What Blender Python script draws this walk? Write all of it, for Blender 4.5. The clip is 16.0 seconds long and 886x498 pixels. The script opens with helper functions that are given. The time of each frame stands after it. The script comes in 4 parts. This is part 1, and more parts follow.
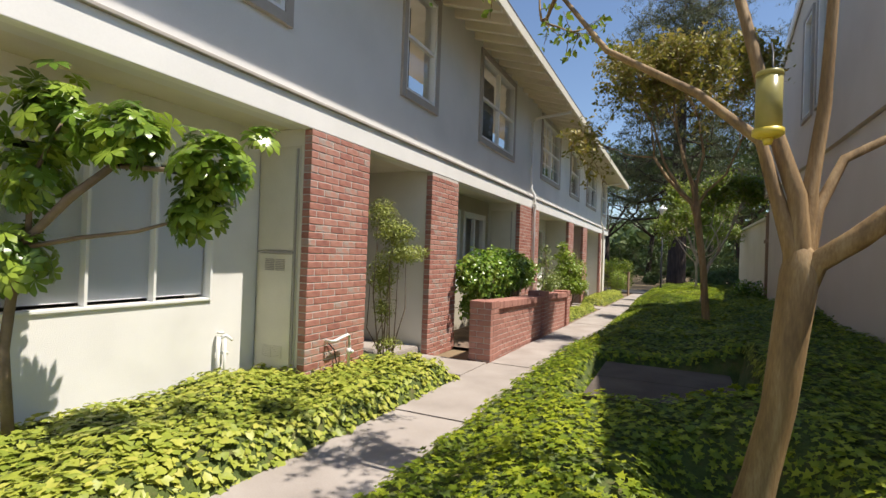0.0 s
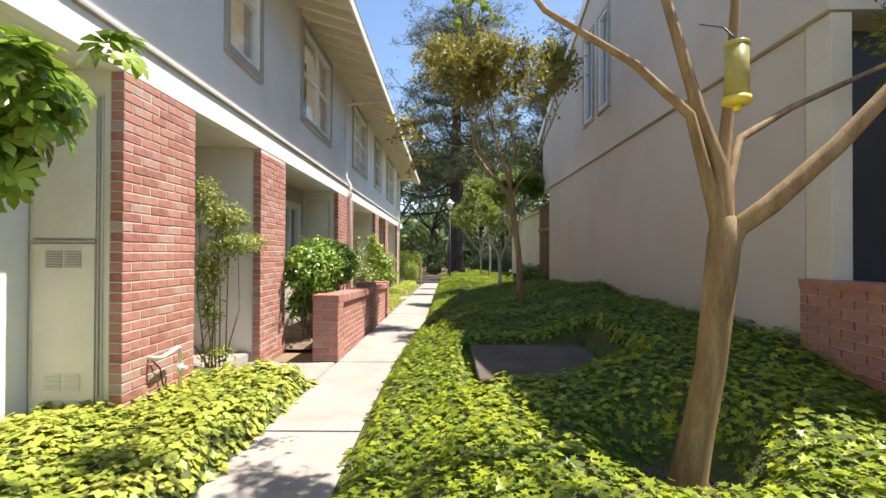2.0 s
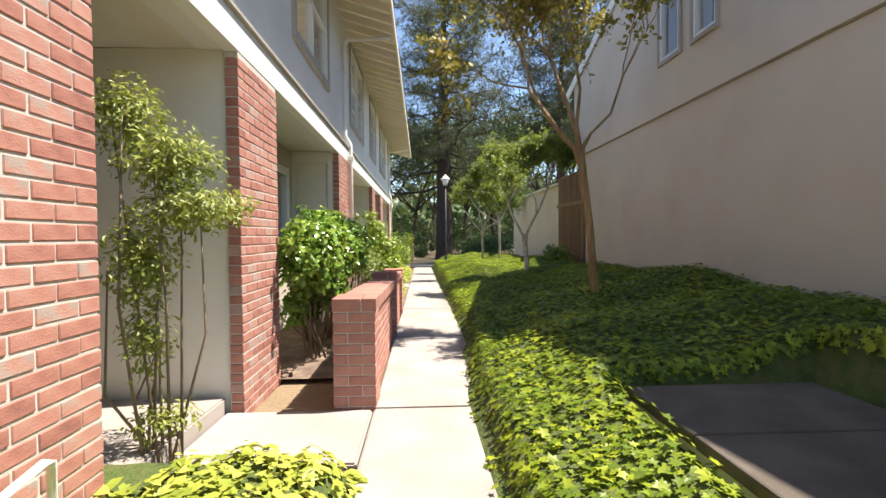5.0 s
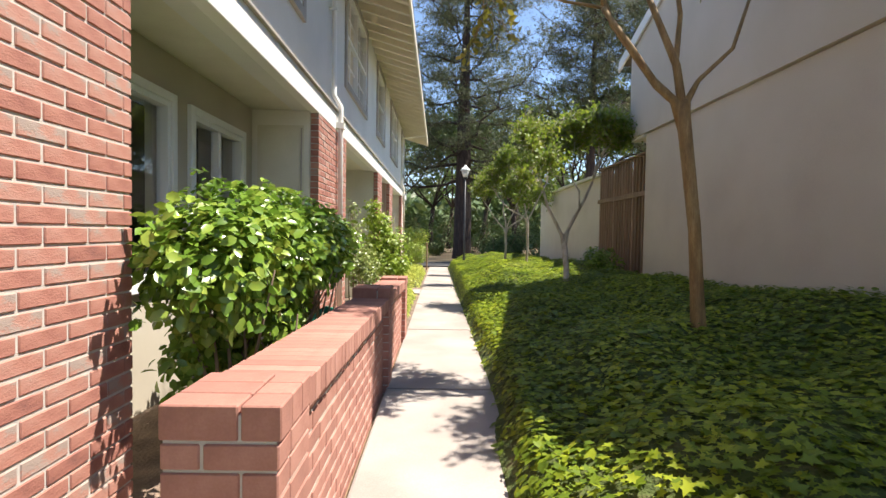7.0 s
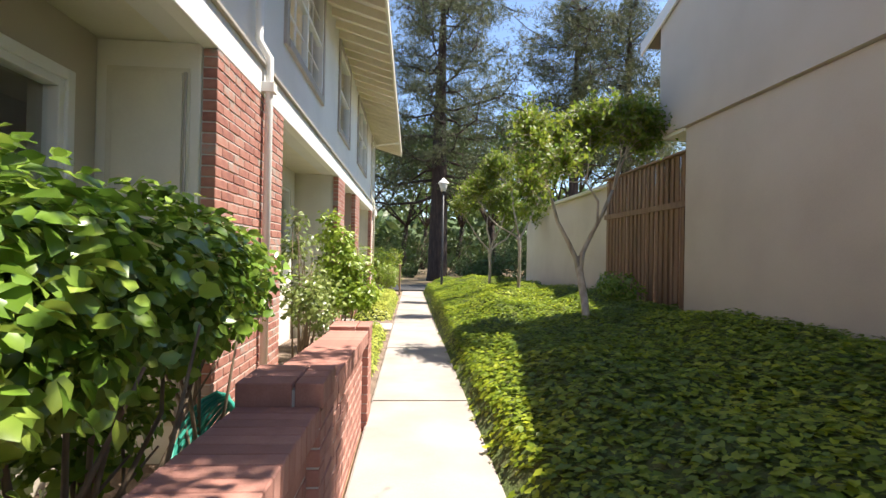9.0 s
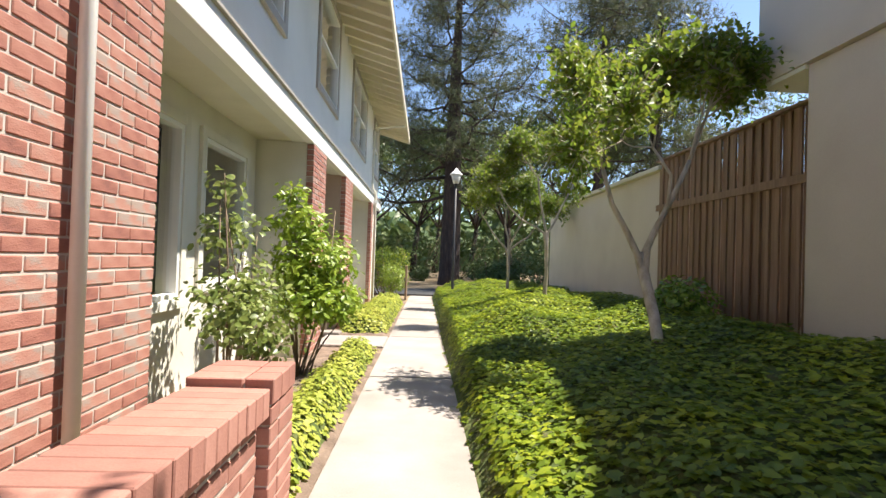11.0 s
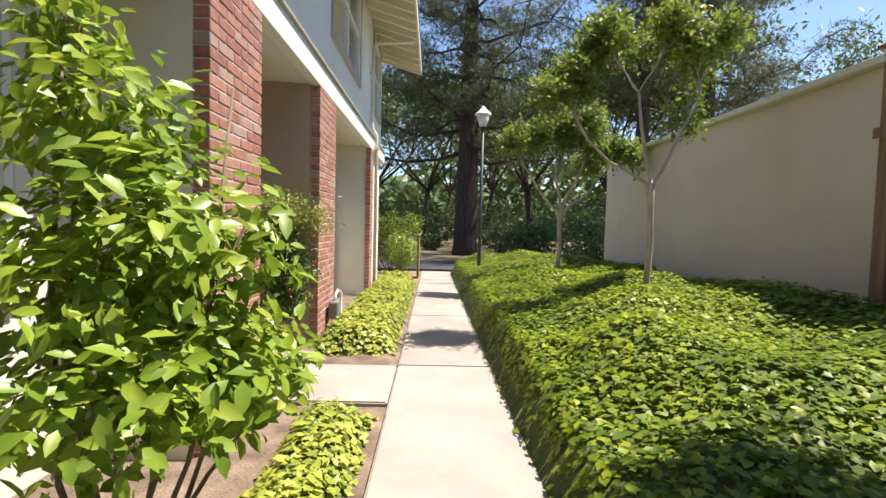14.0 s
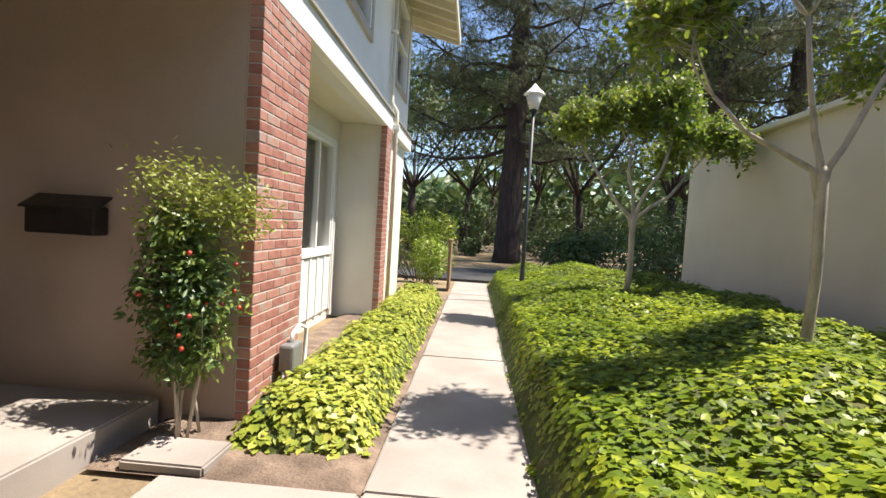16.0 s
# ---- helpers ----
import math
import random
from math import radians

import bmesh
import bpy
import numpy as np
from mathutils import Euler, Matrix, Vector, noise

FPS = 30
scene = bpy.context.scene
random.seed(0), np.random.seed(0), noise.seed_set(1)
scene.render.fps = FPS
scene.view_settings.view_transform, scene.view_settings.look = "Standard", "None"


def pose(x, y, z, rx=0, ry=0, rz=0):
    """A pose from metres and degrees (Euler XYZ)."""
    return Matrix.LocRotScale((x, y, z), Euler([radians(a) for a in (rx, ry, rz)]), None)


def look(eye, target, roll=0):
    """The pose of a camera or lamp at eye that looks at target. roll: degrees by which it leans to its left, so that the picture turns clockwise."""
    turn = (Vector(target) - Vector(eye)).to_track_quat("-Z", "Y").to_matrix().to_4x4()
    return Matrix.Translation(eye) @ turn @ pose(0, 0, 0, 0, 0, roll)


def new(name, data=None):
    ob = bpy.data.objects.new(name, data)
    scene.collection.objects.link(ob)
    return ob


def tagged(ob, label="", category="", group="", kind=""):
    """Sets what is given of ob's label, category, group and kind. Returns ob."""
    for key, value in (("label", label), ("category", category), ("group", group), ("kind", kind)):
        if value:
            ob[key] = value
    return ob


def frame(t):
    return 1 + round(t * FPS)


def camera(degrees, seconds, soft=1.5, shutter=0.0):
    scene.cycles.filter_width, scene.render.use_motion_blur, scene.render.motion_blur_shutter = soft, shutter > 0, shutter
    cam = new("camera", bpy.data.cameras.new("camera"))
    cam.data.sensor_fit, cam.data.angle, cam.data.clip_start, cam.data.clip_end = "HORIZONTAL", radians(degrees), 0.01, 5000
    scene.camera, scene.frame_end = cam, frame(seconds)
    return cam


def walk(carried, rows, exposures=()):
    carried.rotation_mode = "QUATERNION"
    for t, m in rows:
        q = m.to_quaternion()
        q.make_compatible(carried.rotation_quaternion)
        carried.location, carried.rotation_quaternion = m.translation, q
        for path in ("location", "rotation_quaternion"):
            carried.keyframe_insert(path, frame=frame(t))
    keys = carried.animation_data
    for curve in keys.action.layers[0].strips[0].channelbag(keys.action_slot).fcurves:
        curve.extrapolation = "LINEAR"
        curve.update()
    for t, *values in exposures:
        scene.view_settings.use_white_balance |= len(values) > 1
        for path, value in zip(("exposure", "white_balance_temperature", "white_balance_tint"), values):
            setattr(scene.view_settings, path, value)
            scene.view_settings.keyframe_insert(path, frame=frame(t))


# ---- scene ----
cam = camera(83.6, 16.0)
PATH = [
    (0, (2.152, -3.884, 1.388), (1.292, -2.078, 1.406), 2.0),
    (0.5, (2.035, -3.826, 1.358), (1.465, -1.909, 1.335), 1.7),
    (1, (1.873, -3.743, 1.352), (1.533, -1.772, 1.297), 1.9),
    (1.5, (1.596, -3.715, 1.308), (1.491, -1.718, 1.273), 1.7),
    (2, (1.249, -3.621, 1.271), (1.236, -1.621, 1.29), 0.2),
    (2.5, (0.932, -3.482, 1.232), (0.933, -1.482, 1.255), -1.2),
    (3, (0.622, -3.269, 1.186), (0.7, -1.271, 1.185), -1.5),
    (3.5, (0.451, -2.868, 1.166), (0.561, -0.872, 1.133), -0.8),
    (4, (0.293, -2.348, 1.192), (0.422, -0.353, 1.15), -0.9),
    (6.5, (0.373, 0.34, 1.221), (0.378, 2.339, 1.156), 0.4),
    (7, (0.382, 0.944, 1.224), (0.401, 2.942, 1.159), 0.9),
    (7.5, (0.325, 1.495, 1.241), (0.358, 3.495, 1.21), 1.1),
    (8, (0.333, 2.06, 1.25), (0.361, 4.06, 1.271), 1.5),
    (8.5, (0.288, 2.594, 1.232), (0.347, 4.593, 1.254), 1.2),
    (9, (0.299, 3.182, 1.239), (0.428, 5.178, 1.257), 1.1),
    (11.5, (0.532, 5.806, 1.083), (0.569, 7.805, 1.118), 2.2),
    (12, (0.466, 6.403, 1.07), (0.446, 8.403, 1.063), 1.8),
    (12.5, (0.389, 7.038, 1.093), (0.348, 9.037, 1.051), 1.5),
    (13, (0.293, 7.692, 1.096), (0.258, 9.69, 1.029), 1.2),
    (13.5, (0.266, 8.285, 1.1), (0.258, 10.283, 1.014), 1.8),
    (14, (0.258, 8.898, 1.11), (0.303, 10.895, 1.007), 1.5),
    (14.5, (0.305, 9.431, 1.112), (0.358, 11.428, 1.029), 0.8),
    (15, (0.352, 10.048, 1.101), (0.4, 12.047, 1.047), 1.3),
    (15.5, (0.404, 10.559, 1.1), (0.412, 12.558, 1.026), 2.5),
    (16, (0.437, 11.108, 1.112), (0.312, 13.102, 1.014), 3.5),
]
# a long low housing row: path, brick pillars, ivy beds, sunny noon light
EXPOSURES = [(t, stops, 6650, 12) for t, stops in ((0.0, 0.5), (1.0, 0.8), (2.5, 1.25), (4.0, 1.3), (7.0, 1.2), (8.5, 1.32), (11.5, 1.22), (12.5, 1.12), (14.5, 1.04), (16.0, 1.08))]
walk(cam, [(t, look(eye, target, roll)) for t, eye, target, roll in PATH], EXPOSURES)

# ---- light ----
SUN = Vector((1.0, 0.2, 2.05)).normalized()
elev, azim = math.asin(SUN.z), math.atan2(SUN.x, SUN.y)
world = bpy.data.worlds.new("sky")
scene.world = world
world.use_nodes = True
wn = world.node_tree.nodes
sky = wn.new("ShaderNodeTexSky")
sky.sky_type, sky.sun_disc = 'NISHITA', False
sky.sun_elevation, sky.sun_rotation = elev, azim
sky.air_density, sky.dust_density, sky.ozone_density = 1.0, 0.2, 3.0
world.node_tree.links.new(sky.outputs[0], wn["Background"].inputs[0])
wn["Background"].inputs[1].default_value = 0.105
sun = new("sun", bpy.data.lights.new("sun", 'SUN'))
sun.data.energy, sun.data.angle, sun.data.color = 4.9, radians(0.53), (1.0, 0.94, 0.84)
sun.matrix_world = look(SUN * 50, (0, 0, 0))


# ---- materials ----
def mat(name, colors, rough=0.8, scale=8.0, fine=90.0, bump=0.2, metal=0.0, rand=0.0, spec=0.5, translucent=0.0, island=False, stretch=(1, 1, 1), depth=0.01):
    """A surface whose colour runs between the given colours in two scales of noise."""
    m = bpy.data.materials.new(name)
    m.use_nodes = True
    nt = m.node_tree
    n, l = nt.nodes, nt.links
    b = n["Principled BSDF"]
    tc = n.new("ShaderNodeTexCoord")
    mp = n.new("ShaderNodeMapping")
    mp.inputs["Scale"].default_value = stretch
    l.new(tc.outputs["Object"], mp.inputs[0])
    n1, n2 = n.new("ShaderNodeTexNoise"), n.new("ShaderNodeTexNoise")
    n1.inputs["Scale"].default_value, n1.inputs["Detail"].default_value = scale, 6
    n2.inputs["Scale"].default_value, n2.inputs["Detail"].default_value = fine, 3
    l.new(mp.outputs[0], n1.inputs["Vector"])
    l.new(mp.outputs[0], n2.inputs["Vector"])
    add = n.new("ShaderNodeMath")
    add.operation = 'MULTIPLY_ADD'
    l.new(n2.outputs[0], add.inputs[0])
    add.inputs[1].default_value = 0.35
    l.new(n1.outputs[0], add.inputs[2])
    fac = add
    if rand or island:
        src = n.new("ShaderNodeNewGeometry").outputs["Random Per Island"] if island else n.new("ShaderNodeObjectInfo").outputs["Random"]
        a2 = n.new("ShaderNodeMath")
        a2.operation = 'MULTIPLY_ADD'
        l.new(src, a2.inputs[0])
        a2.inputs[1].default_value = rand
        l.new(add.outputs[0], a2.inputs[2])
        a3 = n.new("ShaderNodeMath")
        a3.operation = 'SUBTRACT'
        l.new(a2.outputs[0], a3.inputs[0])
        a3.inputs[1].default_value = rand / 2
        fac = a3
    ramp = n.new("ShaderNodeValToRGB")
    l.new(fac.outputs[0], ramp.inputs[0])
    cr = ramp.color_ramp
    k = len(colors)
    lo, hi = 0.42, 0.93
    if rand:
        lo, hi = 0.67 - 0.2 - rand / 2, 0.67 + 0.2 + rand / 2
    for i, c in enumerate(colors):
        pos = lo + (hi - lo) * i / max(1, k - 1)
        e = cr.elements[i] if i < 2 else cr.elements.new(pos)
        e.position = min(1, max(0, pos))
        e.color = (*c, 1)
    l.new(ramp.outputs[0], b.inputs["Base Color"])
    b.inputs["Roughness"].default_value = rough
    b.inputs["Metallic"].default_value = metal
    b.inputs["Specular IOR Level"].default_value = spec
    if bump:
        bp = n.new("ShaderNodeBump")
        bp.inputs["Strength"].default_value = bump
        bp.inputs["Distance"].default_value = depth
        l.new(add.outputs[0], bp.inputs["Height"])
        l.new(bp.outputs[0], b.inputs["Normal"])
    if translucent:
        tr = n.new("ShaderNodeBsdfTranslucent")
        mix = n.new("ShaderNodeMixShader")
        mix.inputs[0].default_value = translucent
        l.new(ramp.outputs[0], tr.inputs[0])
        l.new(b.outputs[0], mix.inputs[1])
        l.new(tr.outputs[0], mix.inputs[2])
        l.new(mix.outputs[0], n["Material Output"].inputs[0])
    return m


STUCCO = mat("stucco_cream", [(0.62, 0.59, 0.51), (0.72, 0.69, 0.61), (0.78, 0.75, 0.68)], 0.9, 1.2, 160, 0.35)
STUCCO_UP = mat("stucco_upper", [(0.60, 0.60, 0.57), (0.68, 0.67, 0.64), (0.73, 0.72, 0.69)], 0.9, 1.0, 150, 0.35)
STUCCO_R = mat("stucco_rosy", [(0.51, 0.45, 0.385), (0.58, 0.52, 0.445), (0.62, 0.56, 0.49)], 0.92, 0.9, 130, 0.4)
STUCCO_W = mat("stucco_whitewash", [(0.70, 0.69, 0.66), (0.79, 0.78, 0.75), (0.83, 0.82, 0.79)], 0.9, 1.6, 140, 0.5)
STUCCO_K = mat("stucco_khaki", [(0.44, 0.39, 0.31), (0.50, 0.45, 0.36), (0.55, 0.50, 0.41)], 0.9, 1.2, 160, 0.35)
# Darker stucco copy: brownish entry shade and warm reflected light put into colour.
STUCCO_SHADED = mat("stucco_entry_shade", [(0.38, 0.29, 0.235), (0.44, 0.34, 0.28), (0.49, 0.385, 0.32)], 0.9, 1.2, 160, 0.35)
EAVEPAINT = mat("eave_paint", [(0.70, 0.64, 0.50), (0.79, 0.73, 0.59)], 0.6, 3.0, 60, 0.1)
WHITE = mat("white_paint", [(0.72, 0.71, 0.68), (0.80, 0.79, 0.76)], 0.55, 2.0, 60, 0.08)
CREAM = mat("cream_paint", [(0.60, 0.56, 0.45), (0.69, 0.65, 0.53)], 0.6, 3.0, 60, 0.08)
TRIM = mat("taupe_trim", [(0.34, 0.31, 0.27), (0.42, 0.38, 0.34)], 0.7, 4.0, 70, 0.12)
VINYL = mat("white_vinyl", [(0.78, 0.78, 0.76), (0.83, 0.83, 0.81)], 0.35, 3.0, 20, 0.0)
SHADE = mat("drawn_blind", [(0.82, 0.83, 0.84), (0.87, 0.87, 0.87)], 0.7, 3.0, 40, 0.05)
DARK = mat("dim_interior", [(0.03, 0.03, 0.032), (0.06, 0.055, 0.05)], 0.9, 2.0, 20, 0.0)
BRICK = mat("red_brick", [(0.19, 0.08, 0.066), (0.32, 0.13, 0.098), (0.40, 0.18, 0.135), (0.43, 0.23, 0.18), (0.36, 0.28, 0.24)], 0.85, 9, 120, 0.5, rand=0.6, stretch=(1, 1, 2))
BRICK_P = mat("planter_brick", [(0.27, 0.125, 0.098), (0.37, 0.17, 0.13), (0.46, 0.235, 0.185)], 0.85, 9, 120, 0.35, rand=0.4)
MORTAR = mat("mortar", [(0.44, 0.40, 0.36), (0.56, 0.52, 0.47)], 0.95, 12, 160, 0.4)
CONCRETE = mat("concrete", [(0.26, 0.227, 0.2), (0.34, 0.299, 0.268), (0.405, 0.364, 0.333)], 0.9, 1.7, 120, 0.25)
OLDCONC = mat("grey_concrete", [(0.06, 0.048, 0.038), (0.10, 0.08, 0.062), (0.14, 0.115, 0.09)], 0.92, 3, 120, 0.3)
SOIL = mat("soil", [(0.10, 0.07, 0.05), (0.19, 0.135, 0.10), (0.30, 0.22, 0.16)], 0.97, 5, 60, 0.9, depth=0.04)
GROUND = mat("ground", [(0.14, 0.10, 0.065), (0.26, 0.19, 0.11), (0.42, 0.31, 0.17)], 0.97, 0.6, 30, 0.6, depth=0.05)
ASPHALT = mat("asphalt", [(0.04, 0.04, 0.042), (0.065, 0.063, 0.06)], 0.9, 2, 200, 0.4)
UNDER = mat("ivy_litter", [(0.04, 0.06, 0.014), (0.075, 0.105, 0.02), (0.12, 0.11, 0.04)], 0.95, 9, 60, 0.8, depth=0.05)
IVY = mat("ivy_leaf", [(0.07, 0.13, 0.015), (0.19, 0.265, 0.02), (0.43, 0.48, 0.035)], 0.42, 0.9, 15, 0.0, rand=0.5, island=True, translucent=0.38, spec=0.35)
IVY_Y = mat("ivy_leaf_bright", [(0.19, 0.26, 0.035), (0.37, 0.42, 0.06), (0.55, 0.54, 0.11)], 0.45, 1.5, 15, 0.0, rand=0.55, island=True, translucent=0.3)
CAMELLIA = mat("glossy_leaf", [(0.07, 0.14, 0.02), (0.16, 0.28, 0.034), (0.32, 0.42, 0.07)], 0.26, 3, 20, 0.0, rand=0.6, island=True, translucent=0.25)
LIME = mat("lime_leaf", [(0.12, 0.21, 0.022), (0.24, 0.34, 0.035), (0.38, 0.46, 0.06)], 0.4, 3, 20, 0.0, rand=0.6, island=True, translucent=0.35)
ROSE = mat("rose_leaf", [(0.085, 0.13, 0.03), (0.18, 0.235, 0.055), (0.33, 0.38, 0.12)], 0.38, 3, 20, 0.0, rand=0.6, island=True, translucent=0.3)
NANDINA = mat("nandina_leaf", [(0.045, 0.10, 0.028), (0.12, 0.19, 0.045), (0.36, 0.40, 0.07)], 0.4, 1.6, 20, 0.0, rand=0.35, island=True, translucent=0.3)
FERNY = mat("feathery_leaf", [(0.14, 0.18, 0.03), (0.26, 0.30, 0.05), (0.36, 0.38, 0.08)], 0.5, 3, 20, 0.0, rand=0.5, island=True, translucent=0.35)
MYRTLE = mat("myrtle_leaf", [(0.085, 0.155, 0.022), (0.19, 0.27, 0.034), (0.32, 0.35, 0.05)], 0.45, 1.5, 20, 0.0, rand=0.5, island=True, translucent=0.5)
MYRTLE_Y = mat("myrtle_leaf_golden", [(0.14, 0.15, 0.022), (0.28, 0.26, 0.042), (0.40, 0.31, 0.065)], 0.5, 1.5, 20, 0.0, rand=0.5, island=True, translucent=0.4)
NEEDLE = mat("pine_needle", [(0.035, 0.055, 0.022), (0.085, 0.105, 0.043), (0.17, 0.17, 0.08)], 0.6, 0.6, 8, 0.0, rand=0.5, island=True, translucent=0.25)
OAKLEAF = mat("oak_leaf", [(0.045, 0.08, 0.024), (0.09, 0.145, 0.04), (0.17, 0.22, 0.065)], 0.5, 0.5, 8, 0.0, rand=0.5, island=True, translucent=0.25)
FATSIA = mat("fatsia_leaf", [(0.07, 0.14, 0.02), (0.17, 0.28, 0.032), (0.34, 0.44, 0.06)], 0.28, 3, 20, 0.0, rand=0.6, island=True, translucent=0.3)
BERRY = mat("red_berry", [(0.35, 0.03, 0.02), (0.5, 0.06, 0.03)], 0.35, 5, 30, 0.0)
BARK = mat("smooth_bark", [(0.16, 0.098, 0.042), (0.27, 0.17, 0.072), (0.40, 0.28, 0.14)], 0.75, 5, 40, 0.35, stretch=(3, 3, 0.5))
BARK_PALE = mat("pale_bark", [(0.27, 0.22, 0.17), (0.42, 0.36, 0.29), (0.55, 0.49, 0.42)], 0.8, 6, 50, 0.4, stretch=(2, 2, 0.6))
BARK_DARK = mat("pine_bark", [(0.022, 0.015, 0.013), (0.048, 0.033, 0.028), (0.085, 0.057, 0.047)], 0.95, 3, 20, 1.0, stretch=(3, 3, 0.6), depth=0.08)
TWIG = mat("twig_bark", [(0.14, 0.10, 0.065), (0.24, 0.18, 0.12)], 0.85, 8, 60, 0.3)
FENCE = mat("weathered_fence", [(0.17, 0.105, 0.065), (0.25, 0.16, 0.10), (0.32, 0.215, 0.145)], 0.85, 3, 50, 0.35, rand=0.3, stretch=(6, 6, 0.5))
BLACK = mat("black_iron", [(0.012, 0.012, 0.013), (0.025, 0.025, 0.026)], 0.5, 8, 60, 0.1)
BRONZE = mat("mailbox_metal", [(0.025, 0.020, 0.017), (0.05, 0.04, 0.033)], 0.45, 8, 60, 0.1, metal=0.4)
GALV = mat("grey_meter", [(0.18, 0.18, 0.18), (0.27, 0.27, 0.265)], 0.55, 6, 60, 0.1, metal=0.3)
ROOF = mat("roof_shingle", [(0.10, 0.085, 0.07), (0.17, 0.145, 0.12)], 0.95, 3, 60, 0.6)
GREENHOSE = mat("green_hose", [(0.02, 0.22, 0.16), (0.04, 0.32, 0.24)], 0.4, 8, 30, 0.0)
FEEDER = mat("feeder_plastic", [(0.44, 0.40, 0.13), (0.55, 0.50, 0.20)], 0.3, 4, 30, 0.0, translucent=0.4)
YELLOW = mat("yellow_plastic", [(0.62, 0.47, 0.04), (0.72, 0.56, 0.07)], 0.4, 4, 30, 0.0)
# Window screens; also the far porch's shade, put into the colour.
SCREEN_SHADE = mat("screen_and_shade", [(0.035, 0.037, 0.04), (0.055, 0.057, 0.06)], 0.6, 3, 300, 0.1)
DOORRED = mat("door_brown", [(0.10, 0.045, 0.035), (0.15, 0.07, 0.05)], 0.55, 3, 50, 0.1)
FROST = mat("lamp_glass", [(0.75, 0.74, 0.70), (0.82, 0.81, 0.77)], 0.3, 3, 20, 0.0, translucent=0.5)


def glass_material():
    m = bpy.data.materials.new("window_glass")
    m.use_nodes = True
    n, l = m.node_tree.nodes, m.node_tree.links
    g, t, mix, f = n.new("ShaderNodeBsdfGlossy"), n.new("ShaderNodeBsdfTransparent"), n.new("ShaderNodeMixShader"), n.new("ShaderNodeLayerWeight")
    g.inputs["Roughness"].default_value = 0.02
    t.inputs[0].default_value = (0.96, 0.98, 0.98, 1)
    f.inputs["Blend"].default_value = 0.5
    cube, gloss = n.new("ShaderNodeMath"), n.new("ShaderNodeMath")
    cube.operation, gloss.operation = 'POWER', 'MULTIPLY_ADD'
    cube.inputs[1].default_value = 3.5
    gloss.inputs[1].default_value, gloss.inputs[2].default_value = 0.75, 0.08
    l.new(f.outputs["Facing"], cube.inputs[0])
    l.new(cube.outputs[0], gloss.inputs[0])
    l.new(gloss.outputs[0], mix.inputs[0])
    l.new(t.outputs[0], mix.inputs[1])
    l.new(g.outputs[0], mix.inputs[2])
    l.new(mix.outputs[0], n["Material Output"].inputs[0])
    return m


GLASS = glass_material()


# ---- mesh helpers ----
def gz(y):
    """Height of the gently falling ground."""
    return -0.0185 * (min(max(y, -14.0), 27.0) - 2.2)


def mesh_ob(name, verts, faces, material, parent=None, smooth=False):
    me = bpy.data.meshes.new(name)
    me.from_pydata(verts, [], faces)
    me.materials.append(material)
    if smooth:
        me.shade_smooth()
    ob = new(name, me)
    if parent is not None:
        ob.parent = parent
    return ob


BOX_F = [(0, 3, 2, 1), (4, 5, 6, 7), (0, 1, 5, 4), (1, 2, 6, 5), (2, 3, 7, 6), (3, 0, 4, 7)]


def boxv(x0, x1, y0, y1, z0, z1):
    return [(x0, y0, z0), (x1, y0, z0), (x1, y1, z0), (x0, y1, z0), (x0, y0, z1), (x1, y0, z1), (x1, y1, z1), (x0, y1, z1)]


def boxes(name, items, material, parent=None, bevel=0.0):
    """Boxes that form one part, with softened edges."""
    bm = bmesh.new()
    for it in items:
        vs = [bm.verts.new(v) for v in boxv(*it)]
        for f in BOX_F:
            bm.faces.new([vs[i] for i in f])
    if bevel:
        bmesh.ops.bevel(bm, geom=list(bm.edges), offset=bevel, segments=2, affect='EDGES', profile=0.5)
    me = bpy.data.meshes.new(name)
    bm.to_mesh(me)
    bm.free()
    me.materials.append(material)
    ob = new(name, me)
    if parent is not None:
        ob.parent = parent
    return ob


def box(name, x0, x1, y0, y1, z0, z1, material, parent=None, bevel=0.006):
    return boxes(name, [(x0, x1, y0, y1, z0, z1)], material, parent, bevel)


def structure(ob, label=""):
    return tagged(ob, label, kind="structure")


def empty(name, at=(0, 0, 0)):
    ob = new(name)
    ob.location = at
    ob.empty_display_size = 0.1
    return ob


def tube_data(paths, sides=8):
    """Tapered tubes along polylines of (point, radius)."""
    verts, faces = [], []
    for path in paths:
        base, prev = len(verts), None
        for i, (p, r) in enumerate(path):
            p = Vector(p)
            a = Vector(path[max(0, i - 1)][0])
            b = Vector(path[min(len(path) - 1, i + 1)][0])
            d = (b - a).normalized()
            if prev is None:
                prev = d.orthogonal().normalized()
            prev = (prev - d * prev.dot(d)).normalized()
            side = d.cross(prev)
            for k in range(sides):
                an = 2 * math.pi * k / sides
                verts.append(p + (prev * math.cos(an) + side * math.sin(an)) * r)
        for i in range(len(path) - 1):
            for k in range(sides):
                k2 = (k + 1) % sides
                faces.append((base + i * sides + k, base + i * sides + k2, base + (i + 1) * sides + k2, base + (i + 1) * sides + k))
        faces.append(tuple(base + k for k in reversed(range(sides))))
        faces.append(tuple(base + (len(path) - 1) * sides + k for k in range(sides)))
    return verts, faces


def tubes(name, paths, material, parent=None, sides=8):
    v, f = tube_data(paths, sides)
    return mesh_ob(name, v, f, material, parent, smooth=True)


